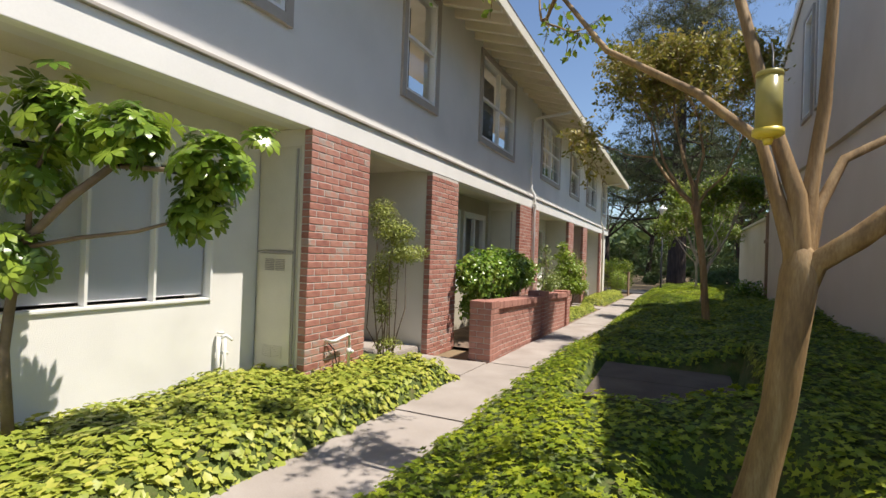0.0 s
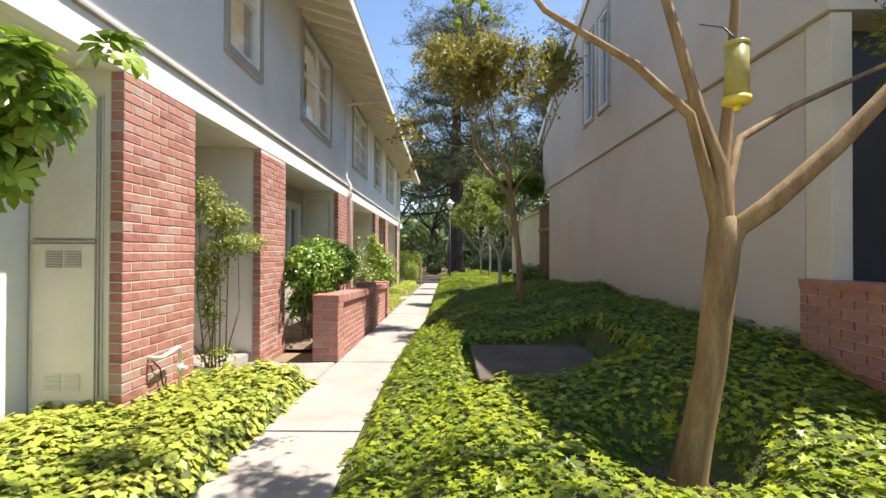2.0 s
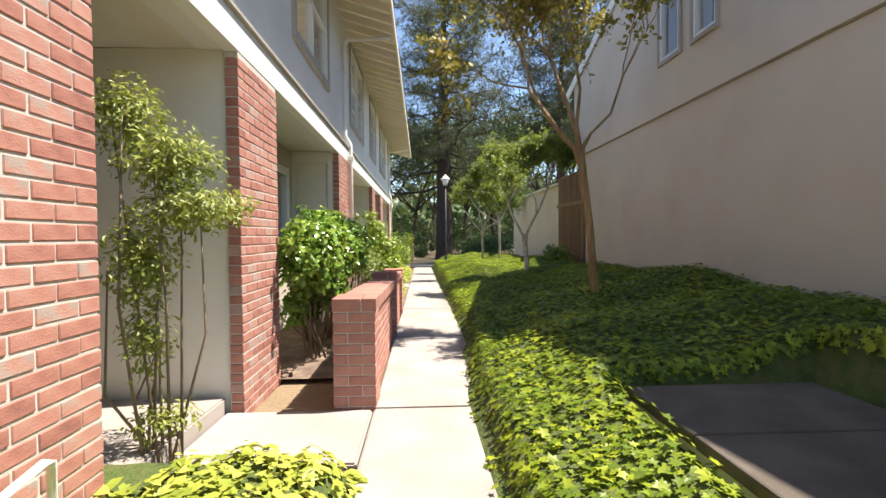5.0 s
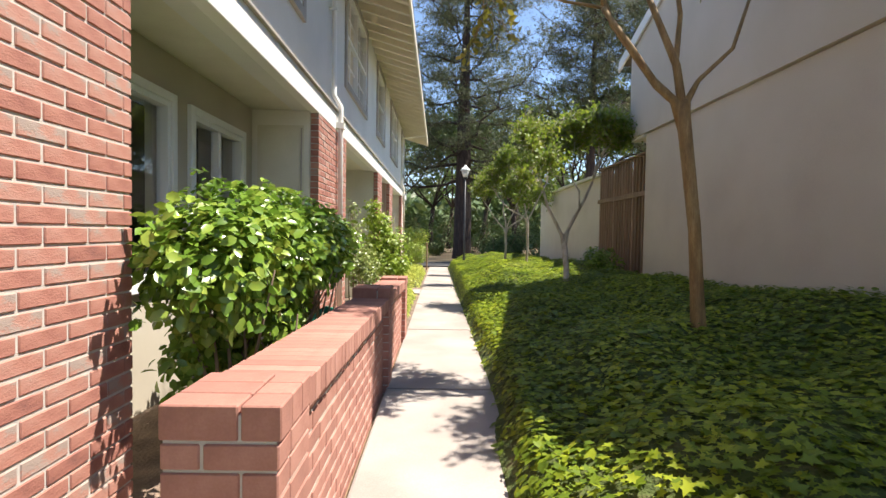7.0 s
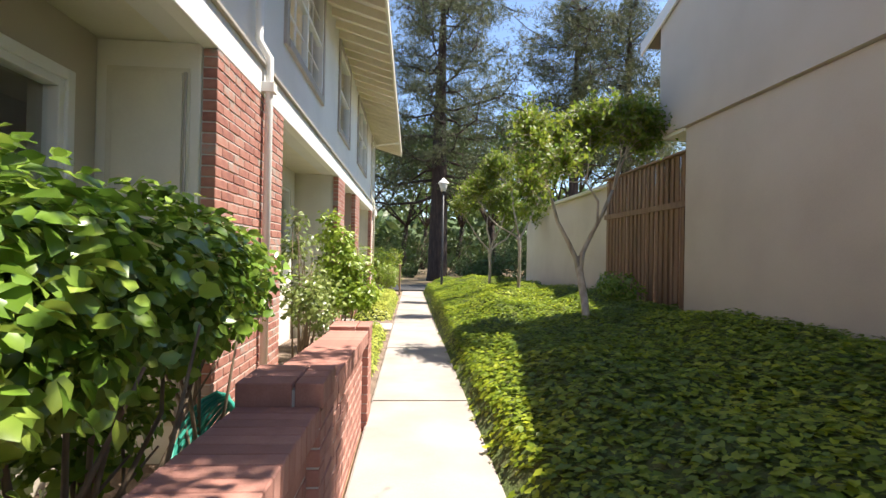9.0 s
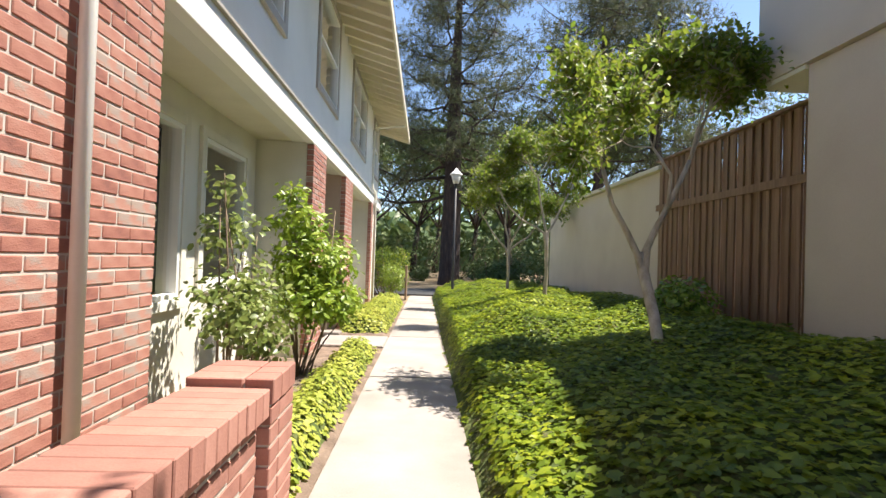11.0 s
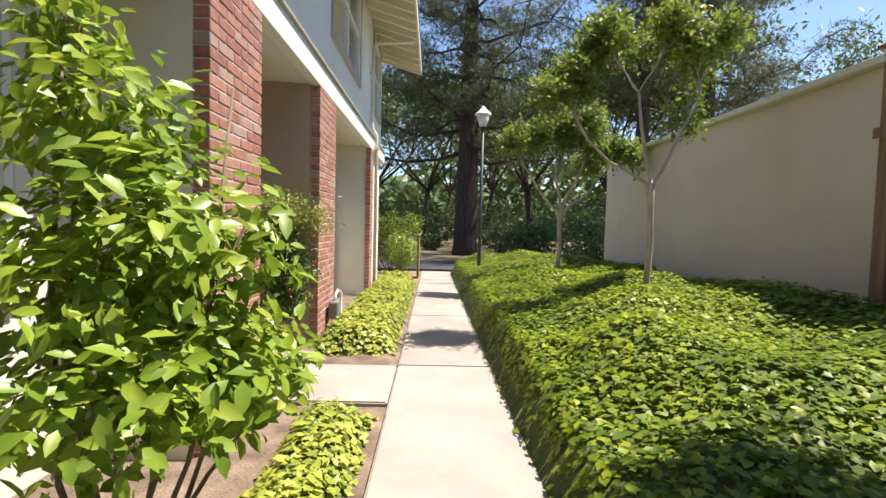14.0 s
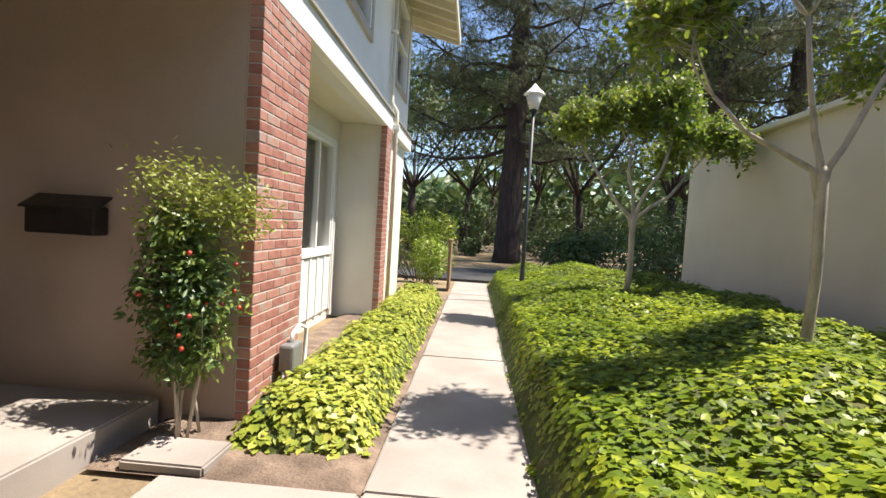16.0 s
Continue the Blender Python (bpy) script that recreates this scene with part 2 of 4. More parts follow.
# leaf outlines: points (along, across, lift), then faces
OVAL = ([(0, 0, 0), (0.3, 0.22, 0.05), (0.3, -0.22, 0.05), (0.65, 0.2, 0.05), (0.65, -0.2, 0.05), (1, 0, -0.08), (0.5, 0, 0)],
        [(0, 1, 6), (0, 6, 2), (1, 3, 6), (2, 6, 4), (3, 5, 6), (4, 6, 5)])
DART = ([(0, 0, 0), (0.5, 0.2, 0.06), (1, 0, 0), (0.5, -0.2, 0.06)], [(0, 1, 2), (0, 2, 3)])
LOBED = ([(0, 0, 0), (-0.15, 0.42, 0.03), (0.3, 0.24, 0), (0.48, 0.5, 0.04), (0.58, 0.18, 0), (1, 0, -0.06), (0.58, -0.18, 0), (0.48, -0.5, 0.04), (0.3, -0.24, 0), (-0.15, -0.42, 0.03)],
         [(0, 1, 2), (0, 2, 4, 5), (2, 3, 4), (0, 5, 6, 8), (6, 7, 8), (0, 8, 9)])
IVY4 = ([(0.1, 0, 0), (-0.12, 0.38, 0.03), (0.5, 0.4, 0.05), (1, 0, -0.06), (0.5, -0.4, 0.05), (-0.12, -0.38, 0.03)], [(0, 2, 1), (0, 3, 2), (0, 4, 3), (0, 5, 4)])
BROAD = ([(0, 0, 0), (0.4, 0.29, 0.07), (0.8, 0.17, 0.03), (1, 0, -0.05), (0.8, -0.17, 0.03), (0.4, -0.29, 0.07)], [(0, 1, 2, 3), (0, 3, 4, 5)])
ROUND = ([(0, 0, 0), (0.25, 0.28, 0.06), (0.25, -0.28, 0.06), (0.65, 0.3, 0.06), (0.65, -0.3, 0.06), (1, 0, -0.1), (0.5, 0, 0)],
         [(0, 1, 6), (0, 6, 2), (1, 3, 6), (2, 6, 4), (3, 5, 6), (4, 6, 5)])
BLADE = ([(0, 0.03, 0), (0, -0.03, 0), (1, 0, 0)], [(0, 1, 2)])


def palmate():
    pts, fs = [(0, 0, 0)], []
    for k in range(7):
        a = radians(-130 + k * 260 / 6)
        c, s = math.cos(a), math.sin(a)
        L = 0.62 + 0.38 * math.cos(a / 2)
        i = len(pts)
        for u, w, h in ((0.4, 0.13, 0.03), (0.72, 0.2, 0.0), (1.0, 0.0, -0.16), (0.72, -0.2, 0.0), (0.4, -0.13, 0.03)):
            pts.append((L * u * c - w * s, L * u * s + w * c, h))
        fs += [(0, i + 4, i), (i, i + 4, i + 3, i + 1), (i + 1, i + 3, i + 2)]
    return pts, fs


PALM = palmate()


def leaf_cloud(name, centres, sizes, shape, material, parent=None, up=0.6, spread=1.0, rng=None, normals=None, droop=0.0):
    """Many small leaves in one mesh; up: how far they face the sky."""
    rng = rng or np.random.default_rng(1)
    c = np.asarray(centres, float)
    n = len(c)
    nor = rng.normal(size=(n, 3)) * spread
    nor[:, 2] = np.abs(nor[:, 2]) * 0.5 + up * 2
    if normals is not None:
        nor += np.asarray(normals) * 1.6
    nor /= np.linalg.norm(nor, axis=1)[:, None] + 1e-9
    t = rng.normal(size=(n, 3))
    t[:, 2] -= droop
    t -= nor * np.sum(t * nor, 1)[:, None]
    t /= np.linalg.norm(t, axis=1)[:, None] + 1e-9
    b = np.cross(nor, t)
    pts = np.array(shape[0], float)
    s = np.asarray(sizes, float)[:, None, None]
    v = c[:, None, :] + s * (pts[None, :, 0, None] * t[:, None, :] + pts[None, :, 1, None] * b[:, None, :] + pts[None, :, 2, None] * nor[:, None, :])
    k = len(pts)
    verts = v.reshape(-1, 3)
    me = bpy.data.meshes.new(name)
    lens = [len(f) for f in shape[1]]
    flat = np.concatenate([np.array(f) for f in shape[1]])
    loops = (flat[None, :] + (np.arange(n) * k)[:, None]).reshape(-1)
    tot = np.tile(np.array(lens), n)
    start = np.concatenate([[0], np.cumsum(tot)[:-1]])
    me.vertices.add(len(verts))
    me.vertices.foreach_set("co", verts.astype(np.float32).ravel())
    me.loops.add(len(loops))
    me.loops.foreach_set("vertex_index", loops.astype(np.int32))
    me.polygons.add(len(tot))
    me.polygons.foreach_set("loop_start", start.astype(np.int32))
    me.update(calc_edges=True)
    me.validate()
    me.materials.append(material)
    ob = new(name, me)
    if parent is not None:
        ob.parent = parent
    return ob


# ---- ground, path, beds ----
def ground_sheet():
    ys = [-400, -60, -14, -6, 0, 6, 12, 18, 22, 24.5, 27, 34, 45, 70, 120, 400]
    xs = [-400, -80, -20, -4, 0, 4, 12, 40, 90, 400]
    verts = [(x, y, gz(y) - 0.06) for y in ys for x in xs]
    w = len(xs)
    faces = [(j * w + i, j * w + i + 1, (j + 1) * w + i + 1, (j + 1) * w + i) for j in range(len(ys) - 1) for i in range(w - 1)]
    return structure(mesh_ob("ground", verts, faces, GROUND), "dry brown earth and pale grass around the houses")


ground_sheet()


def slab(name, x0, x1, y0, y1, top=0.0, thick=0.14, material=CONCRETE, parent=None):
    """A concrete slab that follows the fall of the ground."""
    bm = bmesh.new()
    vs = []
    for z in (-thick, 0):
        for x, y in ((x0, y0), (x1, y0), (x1, y1), (x0, y1)):
            vs.append(bm.verts.new((x, y, gz(y) + top + z)))
    for f in BOX_F:
        bm.faces.new([vs[i] for i in f])
    bmesh.ops.bevel(bm, geom=list(bm.edges), offset=0.012, segments=2, affect='EDGES')
    me = bpy.data.meshes.new(name)
    bm.to_mesh(me)
    bm.free()
    me.materials.append(material)
    ob = new(name, me)
    if parent is not None:
        ob.parent = parent
    return ob


path = structure(empty("pavement"), "pale concrete garden path with cut joints")
JOINTS = (-3.05, -0.2, 2.19, 4.95, 7.7, 10.48, 13.43, 16.2, 19.0, 21.8, 24.6)
for a, b in zip(JOINTS, JOINTS[1:]):
    slab("paving_slab", -0.03, 0.74 if b < 2.5 else 0.85, a + 0.005, b - 0.005, parent=path)
for i in range(4):
    slab("paving_slab", -0.6 + i * 2.2, 1.59 + i * 2.2, -4.4, -3.06, parent=path)
slab("paving_slab", -1.05, -0.04, 1.3, 2.17, parent=path)
slab("paving_slab", -1.05, -0.04, 12.42, 13.42, parent=path)
structure(slab("entry_step", -3.0, -1.06, 0.75, 2.2, 0.1, 0.3), "raised concrete landing before the entry")
structure(slab("entry_step", -3.0, -1.5, 12.35, 14.1, 0.13, 0.3), "raised concrete landing before the entry")
structure(slab("road", -60, 60, 25.2, 29.5, 0.02, 0.1, ASPHALT), "dark asphalt lane crossing the end of the path")
slab("stepping_stone", -1.3, -0.85, 13.46, 13.78, 0.03, 0.06, CONCRETE)
tagged(bpy.data.objects["stepping_stone"], "flat reddish paver lying on bare soil", "paver")


def soil_bed(name, x0, x1, y0, y1, label, lift=0.0):
    nx, ny = max(2, int((x1 - x0) / 0.12)), max(2, int((y1 - y0) / 0.15))
    verts = []
    for j in range(ny + 1):
        for i in range(nx + 1):
            x, y = x0 + (x1 - x0) * i / nx, y0 + (y1 - y0) * j / ny
            edge = min(i, nx - i, j, ny - j) == 0
            verts.append((x, y, gz(y) - 0.03 + lift + (0 if edge else 0.03 + 0.04 * noise.noise((x * 4, y * 4, 3)))))
    faces = [(j * (nx + 1) + i, j * (nx + 1) + i + 1, (j + 1) * (nx + 1) + i + 1, (j + 1) * (nx + 1) + i) for j in range(ny) for i in range(nx)]
    return structure(mesh_ob(name, verts, faces, SOIL, smooth=True), label)


soil_bed("soil_bed", -1.62, -0.04, -5.0, 1.28, "brown soil under the ivy border")
soil_bed("soil_bed", -1.66, -0.3, 3.06, 6.34, "shaded mulch behind the brick planter wall", 0.02)
soil_bed("soil_bed", -1.64, -0.04, 7.72, 11.52, "brown mulch bed below the windows")
soil_bed("soil_bed", -1.02, -0.04, 11.3, 12.4, "bare soil beside the entry slab")
soil_bed("soil_bed", -1.48, -0.04, 13.45, 21.5, "bare soil and ivy border")


def step(a, b, x):
    u = min(1, max(0, (x - a) / (b - a)))
    return u * u * (3 - 2 * u)


BOXC = (1.5, 2.62, 0.1, 1.5)


def ivy_right(x, y):
    """Height of the ivy mass right of the path."""
    x += 0.17 * step(5.5, 2.0, y)
    h = 0.2 * step(0.84, 1.0, x) + 0.22 * step(0.95, 1.9, x) + 0.26 * step(1.8, 3.6, x)
    h *= 0.4 + 0.6 * step(-2.2, 1.6, y)
    far = step(9.5, 13, y)
    h += far * 0.16 * step(0.84, 1.05, x) * (1 - 0.9 * step(1.6, 3.4, x))
    h += (0.15 + 0.08 * far) * noise.noise((x * 0.9, y * 0.9, 7)) * step(0.95, 1.5, x) + 0.04 * noise.noise((x * 3, y * 3, 1)) * step(0.9, 1.2, x)
    x -= 0.17 * step(5.5, 2.0, y)
    d = math.hypot(x - 2.46, y + 1.1)
    h *= step(0.2, 0.55, d)
    if BOXC[0] - 0.12 < x < BOXC[1] + 0.1 and BOXC[2] - 0.1 < y < BOXC[3] + 0.1:
        h = min(h, 0.2)
    h *= step(-3.05, -2.6, y) * step(24.3, 23.6, y) if y > 20 or y < -2 else 1
    return gz(y) + 0.02 + max(0.0, h)


def ivy_border(x0, x1, y0, y1, height):
    def f(x, y):
        h = height * step(x0 - 0.02, x0 + 0.12, x) * step(x1 + 0.02, x1 - 0.14, x) * step(y0 - 0.02, y0 + 0.25, y) * step(y1 + 0.02, y1 - 0.25, y)
        return gz(y) + 0.0 + h * (0.85 + 0.35 * noise.noise((x * 1.6, y * 1.6, 5)) + 0.2 * noise.noise((x * 5, y * 5, 2)))
    return f


def ivy_bed(name, label, x0, x1, y0, y1, f, density, size, material, seed, skip=None, lean=0.0):
    st = 0.1
    nx, ny = int((x1 - x0) / st), int((y1 - y0) / st)
    verts = [(x0 + (x1 - x0) * i / nx, y0 + (y1 - y0) * j / ny, 0) for j in range(ny + 1) for i in range(nx + 1)]
    verts = [(x, y, f(x, y) - 0.035) for x, y, _ in verts]
    faces = [(j * (nx + 1) + i, j * (nx + 1) + i + 1, (j + 1) * (nx + 1) + i + 1, (j + 1) * (nx + 1) + i) for j in range(ny) for i in range(nx)]
    bed = tagged(empty(name), label, "ivy", kind="stuff")
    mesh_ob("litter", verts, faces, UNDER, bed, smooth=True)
    rng = np.random.default_rng(seed)
    pts, nor, sz = [], [], []
    yy = y0
    while yy < y1:
        dens = density(yy)
        n = int(dens * (x1 - x0) * 0.5)
        for x, y in zip(rng.uniform(x0, x1, n), rng.uniform(yy, min(yy + 0.5, y1), n)):
            if skip and skip(x, y):
                continue
            z = f(x, y)
            e = 0.06
            gx, gy = (f(x + e, y) - f(x - e, y)) / (2 * e), (f(x, y + e) - f(x, y - e)) / (2 * e)
            gx, gy = max(-4, min(4, gx)), max(-4, min(4, gy))
            m = 1 + (1 if rng.random() < 0.6 * min(3, abs(gx) + abs(gy)) else 0)
            for q in range(m):
                pts.append((x + rng.normal() * 0.012, y + rng.normal() * 0.012, z - rng.random() ** 2 * 0.06 + rng.random() ** 3 * 0.04 - q * 0.05))
                nor.append((-gx + lean, -gy, 1))
                sz.append(size * rng.uniform(0.55, 1.35))
        yy += 0.5
    pts, sz, nor = np.array(pts), np.array(sz), np.array(nor)
    near = (pts[:, 1] < 3.0) & (pts[:, 0] > 0.3)
    for sel, shape in ((near, LOBED), (~near, IVY4)):
        if sel.any():
            tagged(leaf_cloud("leaf_mass", pts[sel], sz[sel], shape, material, bed, up=0.45, spread=0.55, rng=rng, normals=nor[sel]), kind="stuff")
    return bed


ivy_bed("ivy_bed", "dense green ivy covering the sloping bed beside the path", 0.62, 4.0, -3.05, 24.3, ivy_right,
        lambda y: 1150 if y < 5.5 else (1300 if y < 17 else 850), 0.046, IVY, 11,
        lambda x, y: (BOXC[0] < x < BOXC[1] and BOXC[2] < y < BOXC[3]) or math.hypot(x - 2.46, y + 1.1) < 0.3 or x < 0.83 - 0.17 * step(5.5, 2.0, y) or (x < 0.9 - 0.17 * step(5.5, 2.0, y) and math.sin(y * 7) + math.sin(y * 17) < 0.2))
ivy_bed("ivy_border", "low yellow-green ivy border below the stucco wall", -1.55, -0.0, -4.9, 1.15, ivy_border(-1.55, 0.0, -4.9, 1.15, 0.24), lambda y: 1300, 0.05, IVY_Y, 12,
        lambda x, y: y > 0.7 and x < -0.75)
ivy_bed("ivy_border", "low yellow-green ivy border along the mulch bed", -0.55, -0.1, 7.7, 12.15, ivy_border(-0.55, -0.1, 7.7, 12.15, 0.2), lambda y: 1600, 0.042, IVY_Y, 13)
ivy_bed("ivy_border", "low yellow-green ivy border along the path", -0.92, -0.1, 13.75, 20.6, ivy_border(-0.92, -0.1, 13.75, 20.6, 0.3), lambda y: 1500, 0.045, IVY_Y, 14)

# ---- the row house ----
SOFF = 2.5
FACE, UPX, BACK = -0.93, -1.03, -1.65
END = 20.9
house_wall = lambda name, x0, x1, y0, y1, z0, z1, label, m=STUCCO: structure(box(name, x0, x1, y0, y1, z0, z1, m, bevel=0.012), label)


def wall_with_openings(name, x, y0, y1, z0, z1, opens, material, thick=0.18, label=""):
    """A wall in the plane x, its outer face towards +x, with openings (ya, yb, za, zb)."""
    items, y = [], y0
    for ya, yb, za, zb in sorted(opens):
        items.append((x - thick, x, y, ya, z0, z1))
        items.append((x - thick, x, ya, yb, z0, za))
        items.append((x - thick, x, ya, yb, zb, z1))
        y = yb
    items.append((x - thick, x, y, y1, z0, z1))
    return structure(boxes(name, items, material), label)


def window(x, ya, yb, za, zb, sashes=2, kind="slider", trim=0.09, blind=False, muntin=False, trim_mat=TRIM, face=1, glow=DARK):
    """A vinyl window in an opening of a wall in the plane x; face 1 looks to +x."""
    w = structure(empty("window", (x, ya, za)), "white vinyl window with dark glass in painted trim" if not blind else "white vinyl window with drawn blinds")
    W, H = yb - ya, zb - za
    X = lambda a, b: (min(a * face, b * face), max(a * face, b * face))
    if trim:
        boxes("trim", [(*X(-0.01, 0.035), -trim, 0.0, -trim, H + trim), (*X(-0.01, 0.035), W, W + trim, -trim, H + trim),
                       (*X(-0.01, 0.034), 0, W, H, H + trim), (*X(-0.01, 0.045), 0, W, -trim, 0)], trim_mat, w, 0.006)
    fr, bw = (0.026, 0.012) if blind else (0.045, 0.028)
    boxes("frame", [(*X(-0.07, 0.02), 0, fr, 0, H), (*X(-0.07, 0.02), W - fr, W, 0, H), (*X(-0.07, 0.019), fr, W - fr, 0, fr), (*X(-0.07, 0.019), fr, W - fr, H - fr, H)], VINYL, w, 0.005)
    bars, sl = [], []
    cols = sashes if kind != "hung" else sashes
    for k in range(cols):
        a, b = fr + (W - 2 * fr) * k / cols, fr + (W - 2 * fr) * (k + 1) / cols
        if k:
            bars.append((*X(-0.06, 0.012), a - bw, a + bw, fr, H - fr))
        if kind == "hung":
            bars.append((*X(-0.05, 0.008), a, b, H / 2 - 0.022, H / 2 + 0.022))
        if muntin:
            mid = (a + b) / 2
            bars.append((*X(-0.045, -0.025), mid - 0.009, mid + 0.009, fr, H - fr))
            for q in (0.25, 0.75):
                bars.append((*X(-0.045, -0.025), a, b, H * q - 0.009, H * q + 0.009))
    if bars:
        boxes("sash_bar", bars, VINYL, w, 0.003)
    g = mesh_ob("pane", [(-0.04 * face, fr, fr), (-0.04 * face, W - fr, fr), (-0.04 * face, W - fr, H - fr), (-0.04 * face, fr, H - fr)], [(0, 1, 2, 3) if face > 0 else (3, 2, 1, 0)], GLASS, w)
    g.visible_shadow = False
    boxes("back", [(*X(-0.5, -0.48), -0.1, W + 0.1, -0.1, H + 0.1)], glow, w)
    if blind:
        n = int((H - 0.1) / 0.03)
        vs, fs = [], []
        for i in range(n):
            z = 0.05 + i * 0.03
            b0 = len(vs)
            vs += [(-0.085 * face, fr, z), (-0.085 * face, W - fr, z), (-0.10 * face, W - fr, z + 0.037), (-0.10 * face, fr, z + 0.037)]
            fs.append((b0, b0 + 1, b0 + 2, b0 + 3))
        mesh_ob("blind", vs, fs, SHADE, w)
    return w


UP = [(-1.65, -0.62), (1.5, 2.33), (4.15, 5.98), (8.38, 10.36), (12.05, 13.45), (15.15, 17.3), (19.25, 20.4)]
ZA, ZB = 3.44, 4.88
wall_with_openings("wall_upper", UPX, -9, END, SOFF + 0.02, 5.12, [(a, b, ZA, ZB) for a, b in UP], STUCCO_UP, label="pale grey stucco upper storey wall")
for i, (a, b) in enumerate(UP):
    window(UPX, a, b, ZA, ZB, 1 if b - a < 1.45 else 2, "hung", 0.10, muntin=(i == 3))
structure(box("trim_band", UPX + 0.002, FACE, -9, END, SOFF, SOFF + 0.235, WHITE), "broad white painted band between storeys")
structure(boxes("trim", [(UPX + 0.003, FACE + 0.03, -9, END, SOFF + 0.236, SOFF + 0.262)], TRIM, bevel=0.004), "thin drip moulding above the white band")
structure(box("ceiling_porch", -3.2, UPX - 0.002, -9, END, SOFF + 0.03, SOFF + 0.1, CREAM), "cream porch ceiling")
house_wall("wall_end", -6.0, UPX - 0.182, END - 0.18, END, -0.6, 5.12, "stucco end wall of the row house", STUCCO_UP)
house_wall("wall_inner", -3.4, -3.2, -9, END, -0.4, SOFF + 0.1, "stucco wall at the back of the entries")
wall_with_openings("wall_porch", -1.6, -9, -0.26, -0.4, SOFF + 0.03, [(-2.35, -0.78, 0.9, 2.05)], STUCCO_W, label="cream stucco wall with a wide window")
window(-1.6, -2.35, -0.78, 0.9, 2.05, 3, trim=0.0, blind=True)
house_wall("wall_closet", -1.9, UPX, -0.25, 0.62, -0.4, SOFF + 0.03, "cream stucco closet projecting from the wall")
house_wall("wall_side", -3.2, UPX, 2.22, 3.05, -0.4, SOFF + 0.03, "cream stucco wall beside the entry")
LOWW = {"a": [(3.55, 4.7, 0.85, 2.17), (5.04, 6.05, 0.95, 2.16)], "b": [(8.1, 9.68, 0.68, 2.2), (10.1, 11.18, 0.78, 2.2)], "c": [(16.9, 18.1, 0.66, 2.15)]}
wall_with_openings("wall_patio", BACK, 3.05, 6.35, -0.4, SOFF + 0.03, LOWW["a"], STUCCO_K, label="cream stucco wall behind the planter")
window(BACK, *LOWW["a"][0], 1, trim=0.065, trim_mat=VINYL)
window(BACK, *LOWW["a"][1], 2, trim=0.065, trim_mat=VINYL)
house_wall("wall_closet", -1.9, UPX, 6.36, 7.92, -0.5, SOFF + 0.03, "cream stucco closet projecting from the wall")
wall_with_openings("wall_patio", BACK, 7.92, 11.55, -0.5, SOFF + 0.03, LOWW["b"], STUCCO, label="sunlit cream stucco wall behind the roses")
window(BACK, *LOWW["b"][0], 1, trim=0.09, trim_mat=STUCCO, glow=SCREEN_SHADE)
window(BACK, *LOWW["b"][1], 1, trim=0.09, trim_mat=STUCCO, glow=SCREEN_SHADE)
house_wall("wall_side", -3.2, UPX, 11.6, 12.34, -0.6, SOFF + 0.03, "cream stucco wall beside the entry")
# This wall's tan carries the shade of the entry.
house_wall("wall_side", -3.2, UPX, 14.14, 14.95, -0.6, SOFF + 0.03, "stucco wall with a mailbox beside the entry, shade painted in as tan", STUCCO_SHADED)
wall_with_openings("wall_patio", BACK, 14.95, 18.4, -0.6, SOFF + 0.03, LOWW["c"], STUCCO, label="cream stucco wall with a tall window")
window(BACK, *LOWW["c"][0], 2, trim=0.065, trim_mat=VINYL)
house_wall("wall_closet", -1.9, UPX, 18.4, END - 0.2, -0.6, SOFF + 0.03, "cream stucco corner of the house")
# panelled white dado below the tall window, and the door deep in the second entry
dado = structure(empty("window_sill_panel", (BACK, 16.9, -0.3)), "white panelled apron below the window")
boxes("apron", [(0.002, 0.02, 0, 1.3, 0.1, 0.88)], WHITE, dado, 0.004)
boxes("batten", [(0.02, 0.035, 0.02 + k * 0.3, 0.10 + k * 0.3, 0.1, 0.88) for k in range(5)], WHITE, dado, 0.004)
boxes("post", [(0.002, 0.05, 1.25, 1.36, 0.0, 1.35)], WHITE, dado, 0.006)
door = structure(empty("door_1", (-3.2, 12.7, gz(13) + 0.13)), "closed brown entry door in shade")
boxes("leaf", [(0.003, 0.045, 0, 0.92, 0, 2.04)], DOORRED, door, 0.004)
boxes("panel", [(0.045, 0.055, 0.12 + i * 0.38, 0.42 + i * 0.38, 0.15 + j * 0.95, 0.95 + j * 0.92) for i in range(2) for j in range(2)], DOORRED, door, 0.004)
boxes("frame", [(0.002, 0.06, -0.08, -0.002, 0, 2.12), (0.002, 0.06, 0.922, 1.0, 0, 2.12), (0.002, 0.06, 0, 0.92, 2.05, 2.12)], CREAM, door, 0.004)


